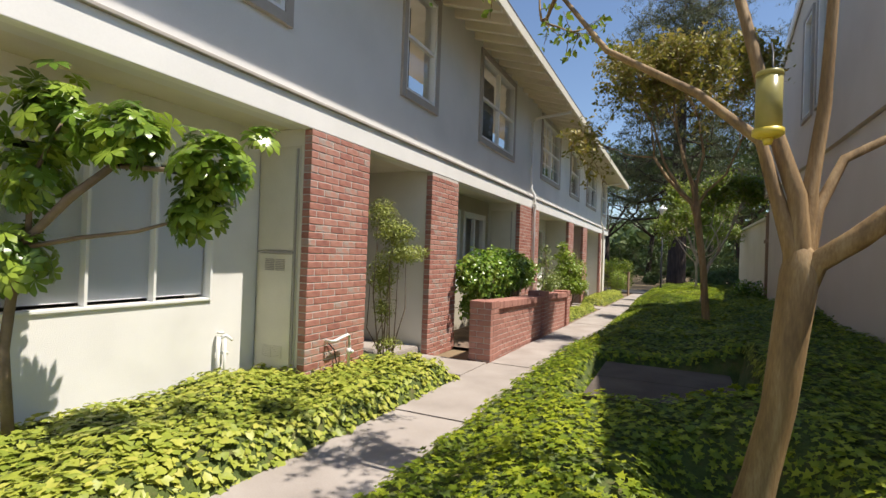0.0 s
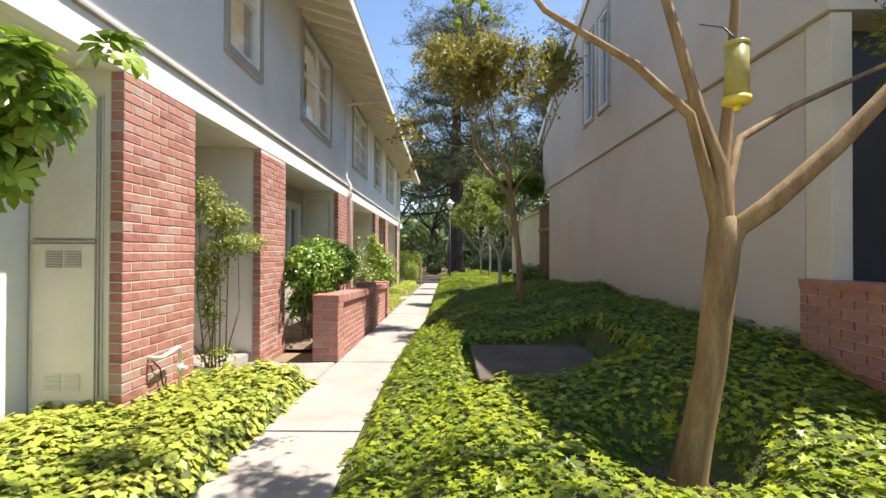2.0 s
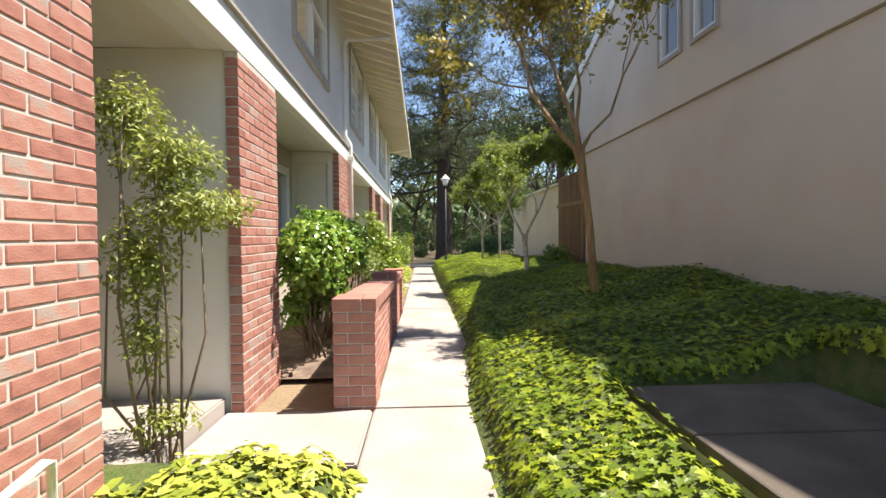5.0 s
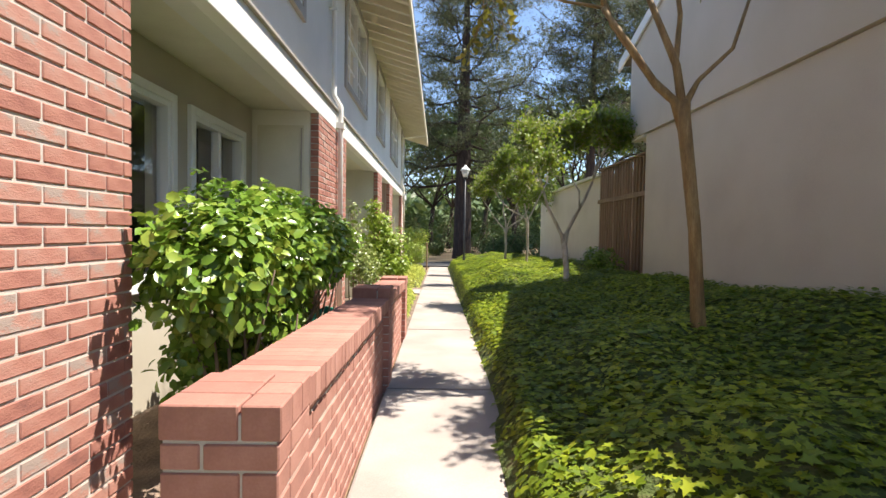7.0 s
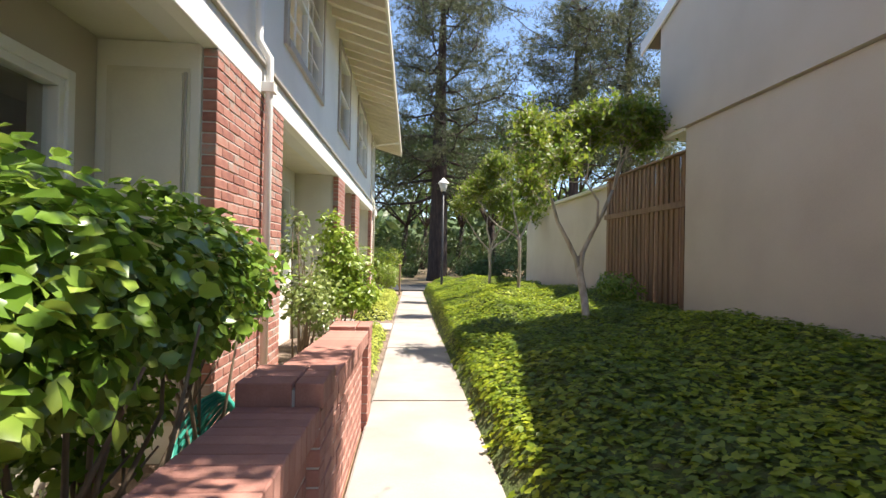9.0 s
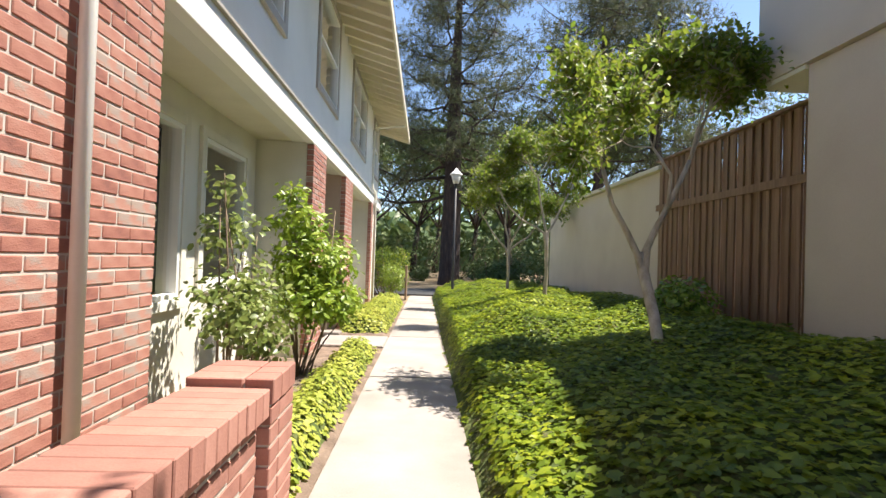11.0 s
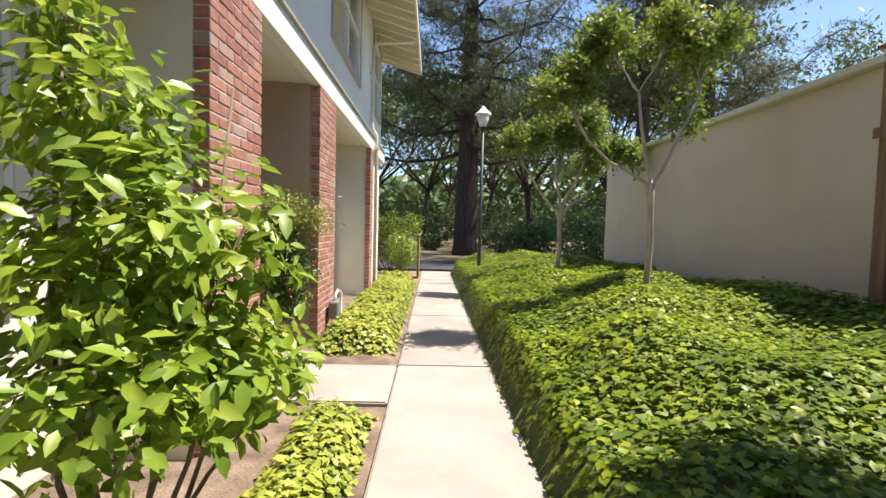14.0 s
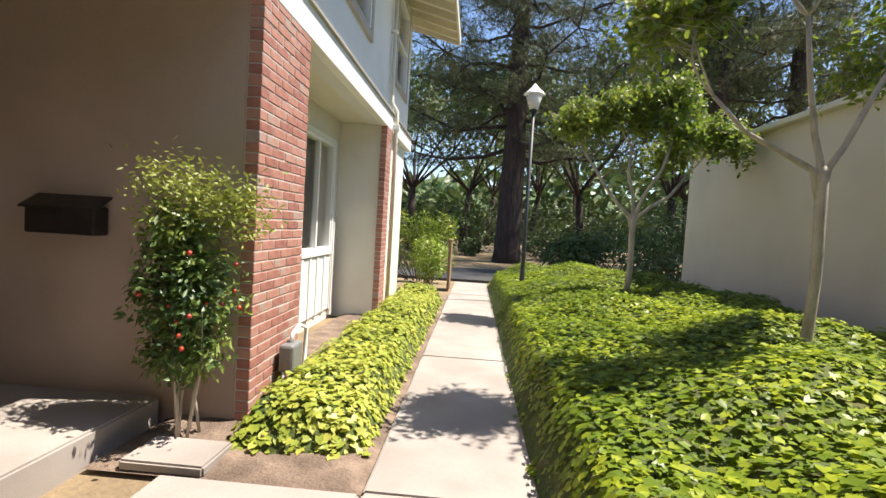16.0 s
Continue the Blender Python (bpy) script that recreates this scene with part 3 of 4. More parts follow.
def closet_door(y, label, vents):
    d = tagged(empty("utility_cabinet_door", (-1.56, y, 0.14)), label, "cabinet door")
    boxes("frame", [(-0.03, 0.47, -0.012, -0.002, 0.0, 2.22)], CREAM, d, 0.003)
    boxes("door_leaf", [(0.01, 0.43, -0.032, -0.013, 0.03, 1.19)], CREAM, d, 0.004)
    boxes("upper_leaf", [(0.01, 0.43, -0.028, -0.013, 1.225, 2.19)], CREAM, d, 0.004)
    boxes("drip_edge", [(0.0, 0.44, -0.045, -0.013, 1.195, 1.215)], TRIM, d, 0.003)
    boxes("hinge_edge", [(0.44, 0.455, -0.03, -0.013, 0.03, 2.19)], TRIM, d, 0.002)
    if vents:
        for z in (1.03, 0.2):
            items = []
            for k in range(2):
                for i in range(7):
                    items.append((0.1 + k * 0.13, 0.21 + k * 0.13, -0.04, -0.033, z + i * 0.017, z + i * 0.017 + 0.008))
            boxes("vent_louvre", items, TRIM if z > 1 else CREAM, d)
    return d


closet_door(-0.25, "cream painted utility closet door with louvred vents", True)
closet_door(6.36, "plain cream painted utility closet door in shade", False)

# eave with rafters
EAVE = empty("roof_eave")
structure(EAVE, "cream boarded eave with exposed rafters")
YE = END + 0.45
v = [(-0.14, -9, 4.87), (-0.14, YE, 4.87), (-4.6, YE, 6.2), (-4.6, -9, 6.2), (-0.14, -9, 4.93), (-0.14, YE, 4.93), (-4.6, YE, 6.26), (-4.6, -9, 6.26)]
mesh_ob("roof_deck", v, [(0, 3, 2, 1), (0, 1, 5, 4), (1, 2, 6, 5), (3, 0, 4, 7)], EAVEPAINT, EAVE)
mesh_ob("shingle_layer", [(a + 0.045 if a > -1 else a, b, c + 0.003) for a, b, c in v[4:]] + [(a + 0.045 if a > -1 else a, b, c + 0.02) for a, b, c in v[4:]], [(4, 5, 6, 7), (0, 1, 5, 4), (1, 2, 6, 5)], ROOF, EAVE)
boxes("fascia", [(-0.14, -0.1, -9, YE, 4.77, 4.935)], CREAM, EAVE, 0.006)
mesh_ob("rake_board", [(-0.1, YE, 4.75), (-4.6, YE, 6.08), (-4.6, YE, 6.25), (-0.1, YE, 4.92), (-0.1, YE + 0.04, 4.75), (-4.6, YE + 0.04, 6.08), (-4.6, YE + 0.04, 6.25), (-0.1, YE + 0.04, 4.92)],
        [(0, 1, 2, 3), (7, 6, 5, 4), (0, 4, 5, 1), (3, 2, 6, 7), (0, 3, 7, 4)], CREAM, EAVE)
yy = -2.0
sl = (6.2 - 4.87) / (4.6 - 0.14)
while yy < YE - 0.2:
    vv = []
    for y in (yy, yy + 0.075):
        for x in (-0.142, UPX):
            zt = 4.87 + (-0.14 - x) * sl
            vv += [(x, y, zt - 0.135), (x, y, zt)]
    mesh_ob("rafter", vv, [(0, 2, 3, 1), (4, 5, 7, 6), (0, 4, 6, 2), (0, 1, 5, 4)], EAVEPAINT, EAVE)
    yy += 0.41

# downspouts
def downspout(y, top, label, foot):
    d = tagged(empty("downspout", (UPX, y, 0)), label, "downspout")
    tubes("pipe", [[((0.06, 0, top), 0.032), ((0.06, 0, 2.95), 0.032), ((0.15, 0.0, 2.80), 0.032), ((0.15, 0, 2.60), 0.032), ((0.145, 0.02, foot), 0.032)]], WHITE if y < 10 else CREAM, d)
    boxes("strap", [(0.02, 0.2, -0.05, 0.05, 2.52, 2.60)], WHITE, d, 0.004)
    boxes("strap", [(0.0, 0.1, -0.045, 0.045, 4.0, 4.03)], WHITE, d, 0.004)
    tubes("elbow", [[((0.06, 0, top), 0.032), ((0.12, 0.03, top + 0.08), 0.032), ((0.86, 0.3, 4.74), 0.032)]], WHITE if y < 10 else CREAM, d)
    return d


downspout(7.3, 4.5, "white painted metal downspout crossing the brick pillar", gz(7.3) + 0.02)
downspout(18.78, 4.5, "cream metal downspout beside the brick pillar", gz(18.8) + 0.02)

# ---- the house across the bed ----
RX = 4.02
G0, G1, GP = 0.22, 10.15, 5.15


def gable_wall():
    """Upper storey with a gable, slightly proud of the lower wall, with two slit windows."""
    x0, x1 = RX - 0.05, RX + 0.2
    y0, y1, ze, zp, zb = G0 - 0.3, G1 + 0.2, 4.75, 6.45, 3.03
    wins = [(4.68, 5.2, 3.8, 5.45), (5.56, 6.12, 3.8, 5.45)]
    rise = lambda y: ze + (zp - ze) * (1 - abs(y - GP) / (y1 - GP))
    bm = bmesh.new()
    cuts = [y0, 4.68, 5.2, 5.56, 6.12, y1]
    def prism(a, b, za, top):
        pts = [(a, za), (b, za)] + ([(b, top), (a, top)] if top else ([(b, rise(b))] + ([(GP, zp)] if a < GP < b else []) + [(a, rise(a))]))
        f = [bm.verts.new((x0, y, z)) for y, z in pts]
        k = [bm.verts.new((x1, y, z)) for y, z in pts]
        bm.faces.new(list(reversed(f)))
        bm.faces.new(k)
        n = len(pts)
        for i in range(n):
            j = (i + 1) % n
            bm.faces.new((f[i], f[j], k[j], k[i]))
    for a, b in zip(cuts, cuts[1:]):
        w = [q for q in wins if abs(q[0] - a) < 1e-6]
        if w:
            prism(a, b, zb, 3.8)
            prism(a, b, 5.45, None)
        else:
            prism(a, b, zb, None)
    bmesh.ops.recalc_face_normals(bm, faces=bm.faces)
    me = bpy.data.meshes.new("wall_gable")
    bm.to_mesh(me)
    bm.free()
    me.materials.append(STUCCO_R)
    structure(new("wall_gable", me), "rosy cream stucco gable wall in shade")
    for a, b, za, zb2 in wins:
        window(x0, a, b, za, zb2, 1, "slider", 0.06, trim_mat=TRIM, face=-1)
    # roof
    roof = structure(empty("roof_gable"), "low gable roof with cream rake boards")
    ov = 0.02
    for s in (-1, 1):
        ye = GP + s * (y1 - GP + 0.55)
        zz = rise(y1) - 0.55 * (zp - ze) / (y1 - GP)
        vs = [(x0 - ov, GP, zp + 0.02), (x0 - ov, ye, zz + 0.02), (14, ye, zz + 0.02), (14, GP, zp + 0.02)]
        vs += [(a, b, c + 0.08) for a, b, c in vs]
        mesh_ob("roof_slope", vs, [(0, 1, 2, 3), (4, 7, 6, 5), (0, 4, 5, 1), (1, 5, 6, 2)], ROOF, roof)
        vs = [(x0 - ov - 0.03, GP, zp - 0.1), (x0 - ov - 0.03, ye, zz - 0.1), (x0 - ov - 0.03, ye, zz + 0.1), (x0 - ov - 0.03, GP, zp + 0.1)]
        vs += [(a + 0.03, b, c) for a, b, c in vs]
        mesh_ob("rake_board", vs, [(0, 1, 2, 3), (7, 6, 5, 4), (0, 4, 5, 1), (3, 2, 6, 7), (1, 5, 6, 2)], WHITE, roof)
    structure(boxes("wall_return", [(x1, 14, y1 - 0.2, y1, 3.03, 4.78), (x1, 14, y0, y0 + 0.2, 3.03, 4.78)], STUCCO_R), "stucco side of the upper storey")


gable_wall()
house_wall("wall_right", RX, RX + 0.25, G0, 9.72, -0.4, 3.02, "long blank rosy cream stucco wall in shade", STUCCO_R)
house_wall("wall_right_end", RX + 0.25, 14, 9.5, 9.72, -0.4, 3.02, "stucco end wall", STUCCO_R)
structure(box("soffit", RX - 0.03, 14, 9.721, G1 + 0.2, 2.98, 3.028, WHITE), "white boarded underside of the overhang")
# Near-black in place of stucco: the porch's shade is put into the colour.
house_wall("wall_porch_back", 6.4, 6.6, -9, G0, -0.4, 2.599, "wall at the back of the porch, its shade painted dark", SCREEN_SHADE)
# Ceiling stretched unseen to x 12 so that the sun leaves the porch dark.
structure(box("ceiling_porch", 5.3, 12, -9, G0 - 0.001, 2.6, 2.7, TRIM), "taupe porch ceiling, run back unseen to keep the sun out")
house_wall("wall_porch_front", 5.28, 5.5, -9, G0 - 0.301, 2.702, 2.95, "stucco wall above the porch", STUCCO_R)
# Added dark sheet: hides the hollow house and stands in for porch shade.
house_wall("wall_porch_filler", RX + 0.251, 12, G0 + 0.02, G0 + 0.2, -0.4, 3.02, "dark sheet added to close the side of the porch as shade", SCREEN_SHADE)
structure(box("porch_post", RX - 0.01, RX + 0.14, -0.06, 0.20, -0.1, 3.02, CREAM), "cream painted corner post")

# fence
fence = structure(empty("fence", (4.5, 9.72, 0)), "tall weathered brown board fence")
FE0, FE1, FTOP = 9.74, 13.6, 2.85
n = 24
for i in range(n):
    a = (FE1 - FE0) * i / n
    wv = 0.008 * math.sin(i * 2.7)
    boxes("board", [(-0.02 + wv, 0.005 + wv, a + 0.012, a + (FE1 - FE0) / n - 0.018, 0.1 + 0.02 * math.sin(i * 5), FTOP - 0.02 * math.sin(i * 3.1))], FENCE, fence, 0.003)
    if i:
        boxes("batten", [(-0.05, -0.021, a - 0.03, a + 0.022, 0.15, FTOP - 0.01)], FENCE, fence, 0.004)
boxes("rail", [(-0.075, -0.051, 0, FE1 - FE0, 2.02, 2.12), (0.02, 0.06, 0, FE1 - FE0, 0.5, 0.6)], FENCE, fence, 0.004)
boxes("cap_board", [(-0.09, 0.06, 0, FE1 - FE0, FTOP, FTOP + 0.035)], FENCE, fence, 0.004)
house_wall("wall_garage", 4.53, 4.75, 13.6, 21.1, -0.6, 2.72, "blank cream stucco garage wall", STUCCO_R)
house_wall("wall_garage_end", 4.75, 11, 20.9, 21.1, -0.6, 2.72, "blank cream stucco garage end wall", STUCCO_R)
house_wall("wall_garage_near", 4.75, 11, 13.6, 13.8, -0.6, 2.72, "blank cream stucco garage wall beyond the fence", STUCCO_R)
structure(boxes("roof_garage", [(4.42, 11.1, 13.5, 21.2, 2.721, 2.80)], CREAM, bevel=0.01), "flat garage roof with a cream edge")

# concrete utility vault in the ivy
vault = tagged(empty("utility_vault", (1.5, 0.1, 0)), "grey concrete utility box with a flat lid sunk in ivy", "utility box")
boxes("body", [(0.03, 1.09, 0.03, 1.37, -0.1, 0.27)], STUCCO, vault, 0.012)
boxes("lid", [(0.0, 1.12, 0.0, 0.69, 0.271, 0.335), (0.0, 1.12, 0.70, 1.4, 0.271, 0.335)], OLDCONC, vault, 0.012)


# ---- plants ----
def grow(rng, p, d, length, r, depth, paths, tips, bend=0.25, rise=0.25, split=(2, 3), shrink=0.68):
    """A limb and its forks; gathers tubes and the points where leaves sit."""
    pts, q, dd = [(tuple(p), r)], Vector(p), Vector(d).normalized()
    k = 4
    for i in range(k):
        dd = (dd + Vector(rng.normal(size=3)) * bend * 0.4 + Vector((0, 0, rise * 0.2))).normalized()
        q = q + dd * length / k
        pts.append((tuple(q), r * (1 - 0.5 * (i + 1) / k)))
        if depth <= 2 and (depth < 2 or i > 1):
            tips.append((tuple(q), tuple(dd)))
    paths.append(pts)
    if depth <= 0:
        return
    for _ in range(int(rng.integers(split[0], split[1] + 1))):
        nd = (dd + Vector(rng.normal(size=3)) * 0.55 + Vector((0, 0, rise))).normalized()
        grow(rng, q, nd, length * shrink * rng.uniform(0.8, 1.15), r * 0.55, depth - 1, paths, tips, bend, rise, split, shrink)


def scatter(rng, tips, per, spread):
    out = []
    for p, d in tips:
        o = rng.normal(size=(per, 3)) * spread
        out.append(np.array(p) + o)
    return np.concatenate(out)


def myrtle(name, label, base, fork, trunk_r, limbs, seed, depth, length, per, leaf, lmat, bark, spread=0.12):
    rng = np.random.default_rng(seed)
    tree = tagged(empty(name, base), label, "tree", group="crape myrtles in the ivy")
    b, f = Vector((0, 0, 0)), Vector(fork) - Vector(base)
    mid = b.lerp(f, 0.5) + Vector((0.03, 0.0, 0))
    trunk = [((0, 0, -0.3), trunk_r * 1.5), ((0, 0, 0.02), trunk_r * 1.25), (tuple(b.lerp(mid, 0.5)), trunk_r * 1.02), (tuple(mid), trunk_r * 0.95), (tuple(f), trunk_r * 1.05), (tuple(f + Vector((0, 0, trunk_r * 1.2))), trunk_r * 0.75), (tuple(f + Vector((0, 0, trunk_r * 1.9))), trunk_r * 0.3)]
    paths, tips = [], []
    for limb in limbs:
        pts = [(tuple(f.lerp(mid, 0.35)), trunk_r * 0.6), (tuple(f + Vector(limb[0][0]) * 0.25), trunk_r * (0.5 + 0.2 * limb[1]))]
        rr = trunk_r * 0.62 * limb[1]
        for i, o in enumerate(limb[0]):
            pts.append((tuple(f + Vector(o)), rr * (1 - 0.16 * i)))
        paths.append(pts)
        end, prev = Vector(pts[-1][0]), Vector(pts[-2][0])
        for _ in range(3):
            nd = (end - prev).normalized() + Vector(rng.normal(size=3)) * 0.45
            grow(rng, end, nd, length, rr * 0.5, depth, paths, tips)
    tubes("trunk", [trunk], bark, tree, 14)
    tubes("limb", paths, bark, tree, 7)
    if per:
        c, shoots = [], []
        for p, d in tips:
            for _ in range(per):
                q, g = Vector(p), (Vector(d) + Vector(rng.normal(size=3)) * 0.8).normalized()
                e = q + g * spread * rng.uniform(0.7, 1.6) + Vector((0, 0, -0.04))
                shoots.append([(tuple(q), 0.004), (tuple(e), 0.002)])
                for k in range(7):
                    c.append(np.array(q.lerp(e, 0.25 + 0.13 * k)) + rng.normal(size=3) * leaf * 0.35)
        tagged(tubes("twig", shoots, bark, tree, 3), kind="stuff")
        leaf_cloud("leaf", c, rng.uniform(0.6, 1.3, len(c)) * leaf, BROAD, lmat, tree, up=0.2, spread=0.9, rng=rng, droop=0.4)
    return tree


myrtle("crape_myrtle", "smooth tan-barked crape myrtle with spreading bare limbs", (2.46, -1.1, 0.06), (2.66, -1.1, 1.36), 0.075,
       [([(-0.1, 0.0, 0.35), (-0.17, 0.0, 0.62), (-0.45, 0.0, 0.88), (-0.9, 0.05, 1.18), (-1.2, 0.1, 1.6)], 0.7), ([(-0.02, 0.0, 0.35), (-0.1, 0.05, 0.65), (-0.2, 0.1, 1.1), (-0.35, 0.2, 1.8)], 0.9),
        ([(0.05, 0.1, 0.4), (0.1, 0.12, 0.8), (0.12, 0.1, 1.3), (0.2, 0.2, 1.9)], 0.75), ([(0.2, -0.05, 0.16), (0.5, -0.1, 0.45), (0.85, -0.15, 0.85), (1.3, -0.2, 1.5)], 1.1),
        ([(0.08, 0.1, 0.3), (0.2, 0.2, 0.55), (0.55, 0.3, 0.75), (1.1, 0.4, 1.0)], 0.6)], 21, 2, 0.5, 1, 0.055, MYRTLE, BARK, 0.14)
myrtle("crape_myrtle", "slender crape myrtle with a sparse golden-green crown", (2.58, 5.05, 0.3), (2.38, 5.05, 2.28), 0.053,
       [([(-0.2, 0.05, 0.2), (-0.45, 0.0, 0.5), (-0.65, 0.1, 0.85)], 1.0), ([(-0.06, 0, 0.35), (-0.2, 0.1, 0.8), (-0.3, 0.3, 1.3)], 1.0), ([(0.15, 0.05, 0.25), (0.4, 0.0, 0.5), (0.6, 0.1, 1.0)], 0.6), ([(-0.25, 0.1, 0.3), (-0.5, 0.3, 0.8), (-0.7, 0.4, 1.5)], 0.8),
        ([(0.0, 0.15, 0.4), (0.1, 0.3, 0.9), (0.0, 0.3, 1.5)], 0.8)], 22, 3, 0.62, 1, 0.075, MYRTLE_Y, BARK, 0.24)
myrtle("crape_myrtle", "pale-barked crape myrtle forking low with green crown", (2.62, 9.5, 0.08), (2.76, 10.35, 1.14), 0.055,
       [([(-0.15, 0.0, 0.3), (-0.3, 0.05, 0.6), (-0.4, 0.05, 0.95)], 1.0), ([(0.15, 0.05, 0.3), (0.4, 0.1, 0.75), (0.55, 0.1, 1.1)], 1.0), ([(0.3, 0.05, 0.6), (0.25, -0.1, 0.9), (0.1, 0.0, 1.2)], 0.6)], 23, 3, 0.5, 2, 0.075, MYRTLE, BARK_PALE, 0.26)
myrtle("crape_myrtle", "young crape myrtle with slim pale trunk and airy crown", (2.84, 14.8, 0.15), (2.86, 14.8, 1.62), 0.038,
       [([(-0.2, 0.1, 0.15), (-0.5, 0.1, 0.3), (-0.75, 0.1, 0.55)], 0.9), ([(-0.05, 0.05, 0.3), (-0.15, 0.0, 0.7), (-0.2, 0.0, 1.1)], 1.0), ([(0.12, 0.0, 0.2), (0.3, 0.0, 0.6), (0.5, 0.0, 1.0)], 1.0)], 24, 3, 0.36, 2, 0.065, MYRTLE, BARK_PALE, 0.22)
myrtle("crape_myrtle", "young crape myrtle with a rounded green crown", (2.78, 18.8, 0.0), (2.8, 18.8, 1.35), 0.045,
       [([(-0.25, 0.0, 0.25), (-0.45, 0.0, 0.5), (-0.65, 0.1, 0.85)], 1.0), ([(0.0, 0.05, 0.35), (-0.1, 0.05, 0.7), (-0.1, 0.0, 1.1)], 1.0), ([(0.25, 0.0, 0.22), (0.55, 0.1, 0.4), (0.8, 0.1, 0.75)], 1.0),
        ([(0.12, 0.0, 0.35), (0.3, -0.2, 0.75), (0.4, -0.2, 1.1)], 1.0)], 25, 3, 0.34, 3, 0.07, MYRTLE, BARK_PALE, 0.22)


def bush(name, label, base, blobs, count, leaf, shape, lmat, stems, seed, up=0.35, hollow=0.55, category="shrub", droop=0.3, stem_r=0.012, twig=TWIG):
    """Stems with leaves gathered in uneven lumps; blobs: centre and radii from the base."""
    rng = np.random.default_rng(seed)
    b = tagged(empty(name, base), label, category)
    paths, pts, nor = [], [], []
    tot = sum(r[0] * r[1] * r[2] for _, r in blobs) ** 1
    for c, r in blobs:
        n = int(count * r[0] * r[1] * r[2] / tot)
        d = rng.normal(size=(n, 3))
        d /= np.linalg.norm(d, axis=1)[:, None]
        rad = 1 - (1 - hollow) * rng.random(n) ** 1.6
        lump = np.array([0.82 + 0.36 * noise.noise((q[0] * 2.3 + c[0] * 3, q[1] * 2.3 + seed, q[2] * 2.3)) for q in d])
        keepm = np.array([noise.noise((q[0] * 3.5 + seed, q[1] * 3.5 + c[1], q[2] * 3.5)) > -0.32 for q in d])
        p = np.array(c) + d * np.array(r) * (rad * lump)[:, None]
        pts.append(p[keepm])
        nor.append(d[keepm] * 0.5)
        for _ in range(stems):
            e = Vector(c) + Vector(rng.normal(size=3)) * 0.45 * min(r)
            s = Vector((c[0] * 0.25 + rng.normal() * 0.05, c[1] * (0.25 if abs(c[1]) < 0.7 else 0.9) + rng.normal() * 0.05, -0.03))
            m = s.lerp(e, 0.5) + Vector(rng.normal(size=3)) * 0.06
            paths.append([(tuple(s), stem_r), (tuple(m), stem_r * 0.8), (tuple(e), stem_r * 0.4)])
    p, nn = np.concatenate(pts), np.concatenate(nor)
    ok = p[:, 2] > 0.02
    p, nn = p[ok], nn[ok]
    tubes("stem", paths, twig, b, 6)
    leaf_cloud("leaf", p, rng.uniform(0.6, 1.25, len(p)) * leaf, shape, lmat, b, up=up, spread=0.8, rng=rng, normals=nn, droop=droop)
    return b


bush("clipped_shrub", "dense glossy dark green hedge shrub behind the planter wall", (-0.78, 4.65, gz(4.4) + 0.09),
     [((0.05, -1.1, 1.02), (0.42, 0.75, 0.46)), ((0.08, -0.3, 1.06), (0.46, 0.8, 0.46)), ((0.05, 0.65, 1.05), (0.44, 0.75, 0.45)), ((0.0, 1.35, 1.02), (0.38, 0.6, 0.42)), ((0.16, -0.7, 0.64), (0.2, 0.35, 0.2)), ((-0.12, -0.8, 0.5), (0.22, 0.7, 0.26)), ((-0.1, 0.5, 0.5), (0.2, 0.6, 0.24))],
     16500, 0.068, ROUND, CAMELLIA, 8, 31, up=0.3, hollow=0.35)
bush("rose_bush", "leggy rose bush with pale leaves on bare mulch", (-0.95, 9.3, gz(9.3)),
     [((-0.05, 0.1, 0.85), (0.5, 0.6, 0.46)), ((0.15, -0.4, 0.8), (0.4, 0.46, 0.36)), ((-0.2, 0.2, 1.4), (0.32, 0.45, 0.3)), ((0.1, 0.35, 0.45), (0.4, 0.45, 0.3)), ((-0.1, -0.1, 1.75), (0.2, 0.26, 0.18))], 2000, 0.066, ROUND, ROSE, 3, 33, up=0.3, hollow=0.1, category="rose bush")
bush("green_shrub", "upright leafy lime green shrub on mulch", (-0.74, 10.5, gz(10.45)),
     [((0.06, 0.0, 1.15), (0.54, 0.55, 0.42)), ((0.12, -0.1, 0.78), (0.56, 0.62, 0.3)), ((-0.06, 0.0, 1.58), (0.4, 0.42, 0.26)), ((0.3, 0.2, 0.72), (0.34, 0.44, 0.26)), ((-0.15, 0.0, 1.88), (0.22, 0.24, 0.16))], 5000, 0.08, OVAL, LIME, 2, 34, up=0.3, hollow=0.3)
bush("feathery_shrub", "tall thin feathery yellow-green shrub in the entry", (-1.05, 1.25, gz(1.3)),
     [((-0.12, 0.05, 1.85), (0.2, 0.3, 0.22)), ((0.06, 0.1, 1.62), (0.3, 0.36, 0.2)), ((0.16, 0.15, 1.36), (0.34, 0.4, 0.16)), ((-0.06, 0.05, 1.1), (0.2, 0.3, 0.3)), ((-0.05, 0.05, 0.7), (0.14, 0.2, 0.26)), ((0.0, 0.1, 0.25), (0.2, 0.25, 0.1))], 8500, 0.042, DART, FERNY, 2, 35, up=0.3, hollow=0.1, stem_r=0.009)
nan = bush("heavenly_bamboo", "bushy nandina with red berries and bright new tips", (-1.2, 13.85, gz(13.8)),
           [((0.0, 0.0, 0.85), (0.36, 0.3, 0.36)), ((0.0, 0.0, 0.52), (0.28, 0.26, 0.25)), ((-0.06, 0.0, 1.2), (0.26, 0.24, 0.22))], 5600, 0.058, DART, NANDINA, 2, 36, up=0.3, hollow=0.3, stem_r=0.010, twig=BARK_PALE)
rng = np.random.default_rng(5)
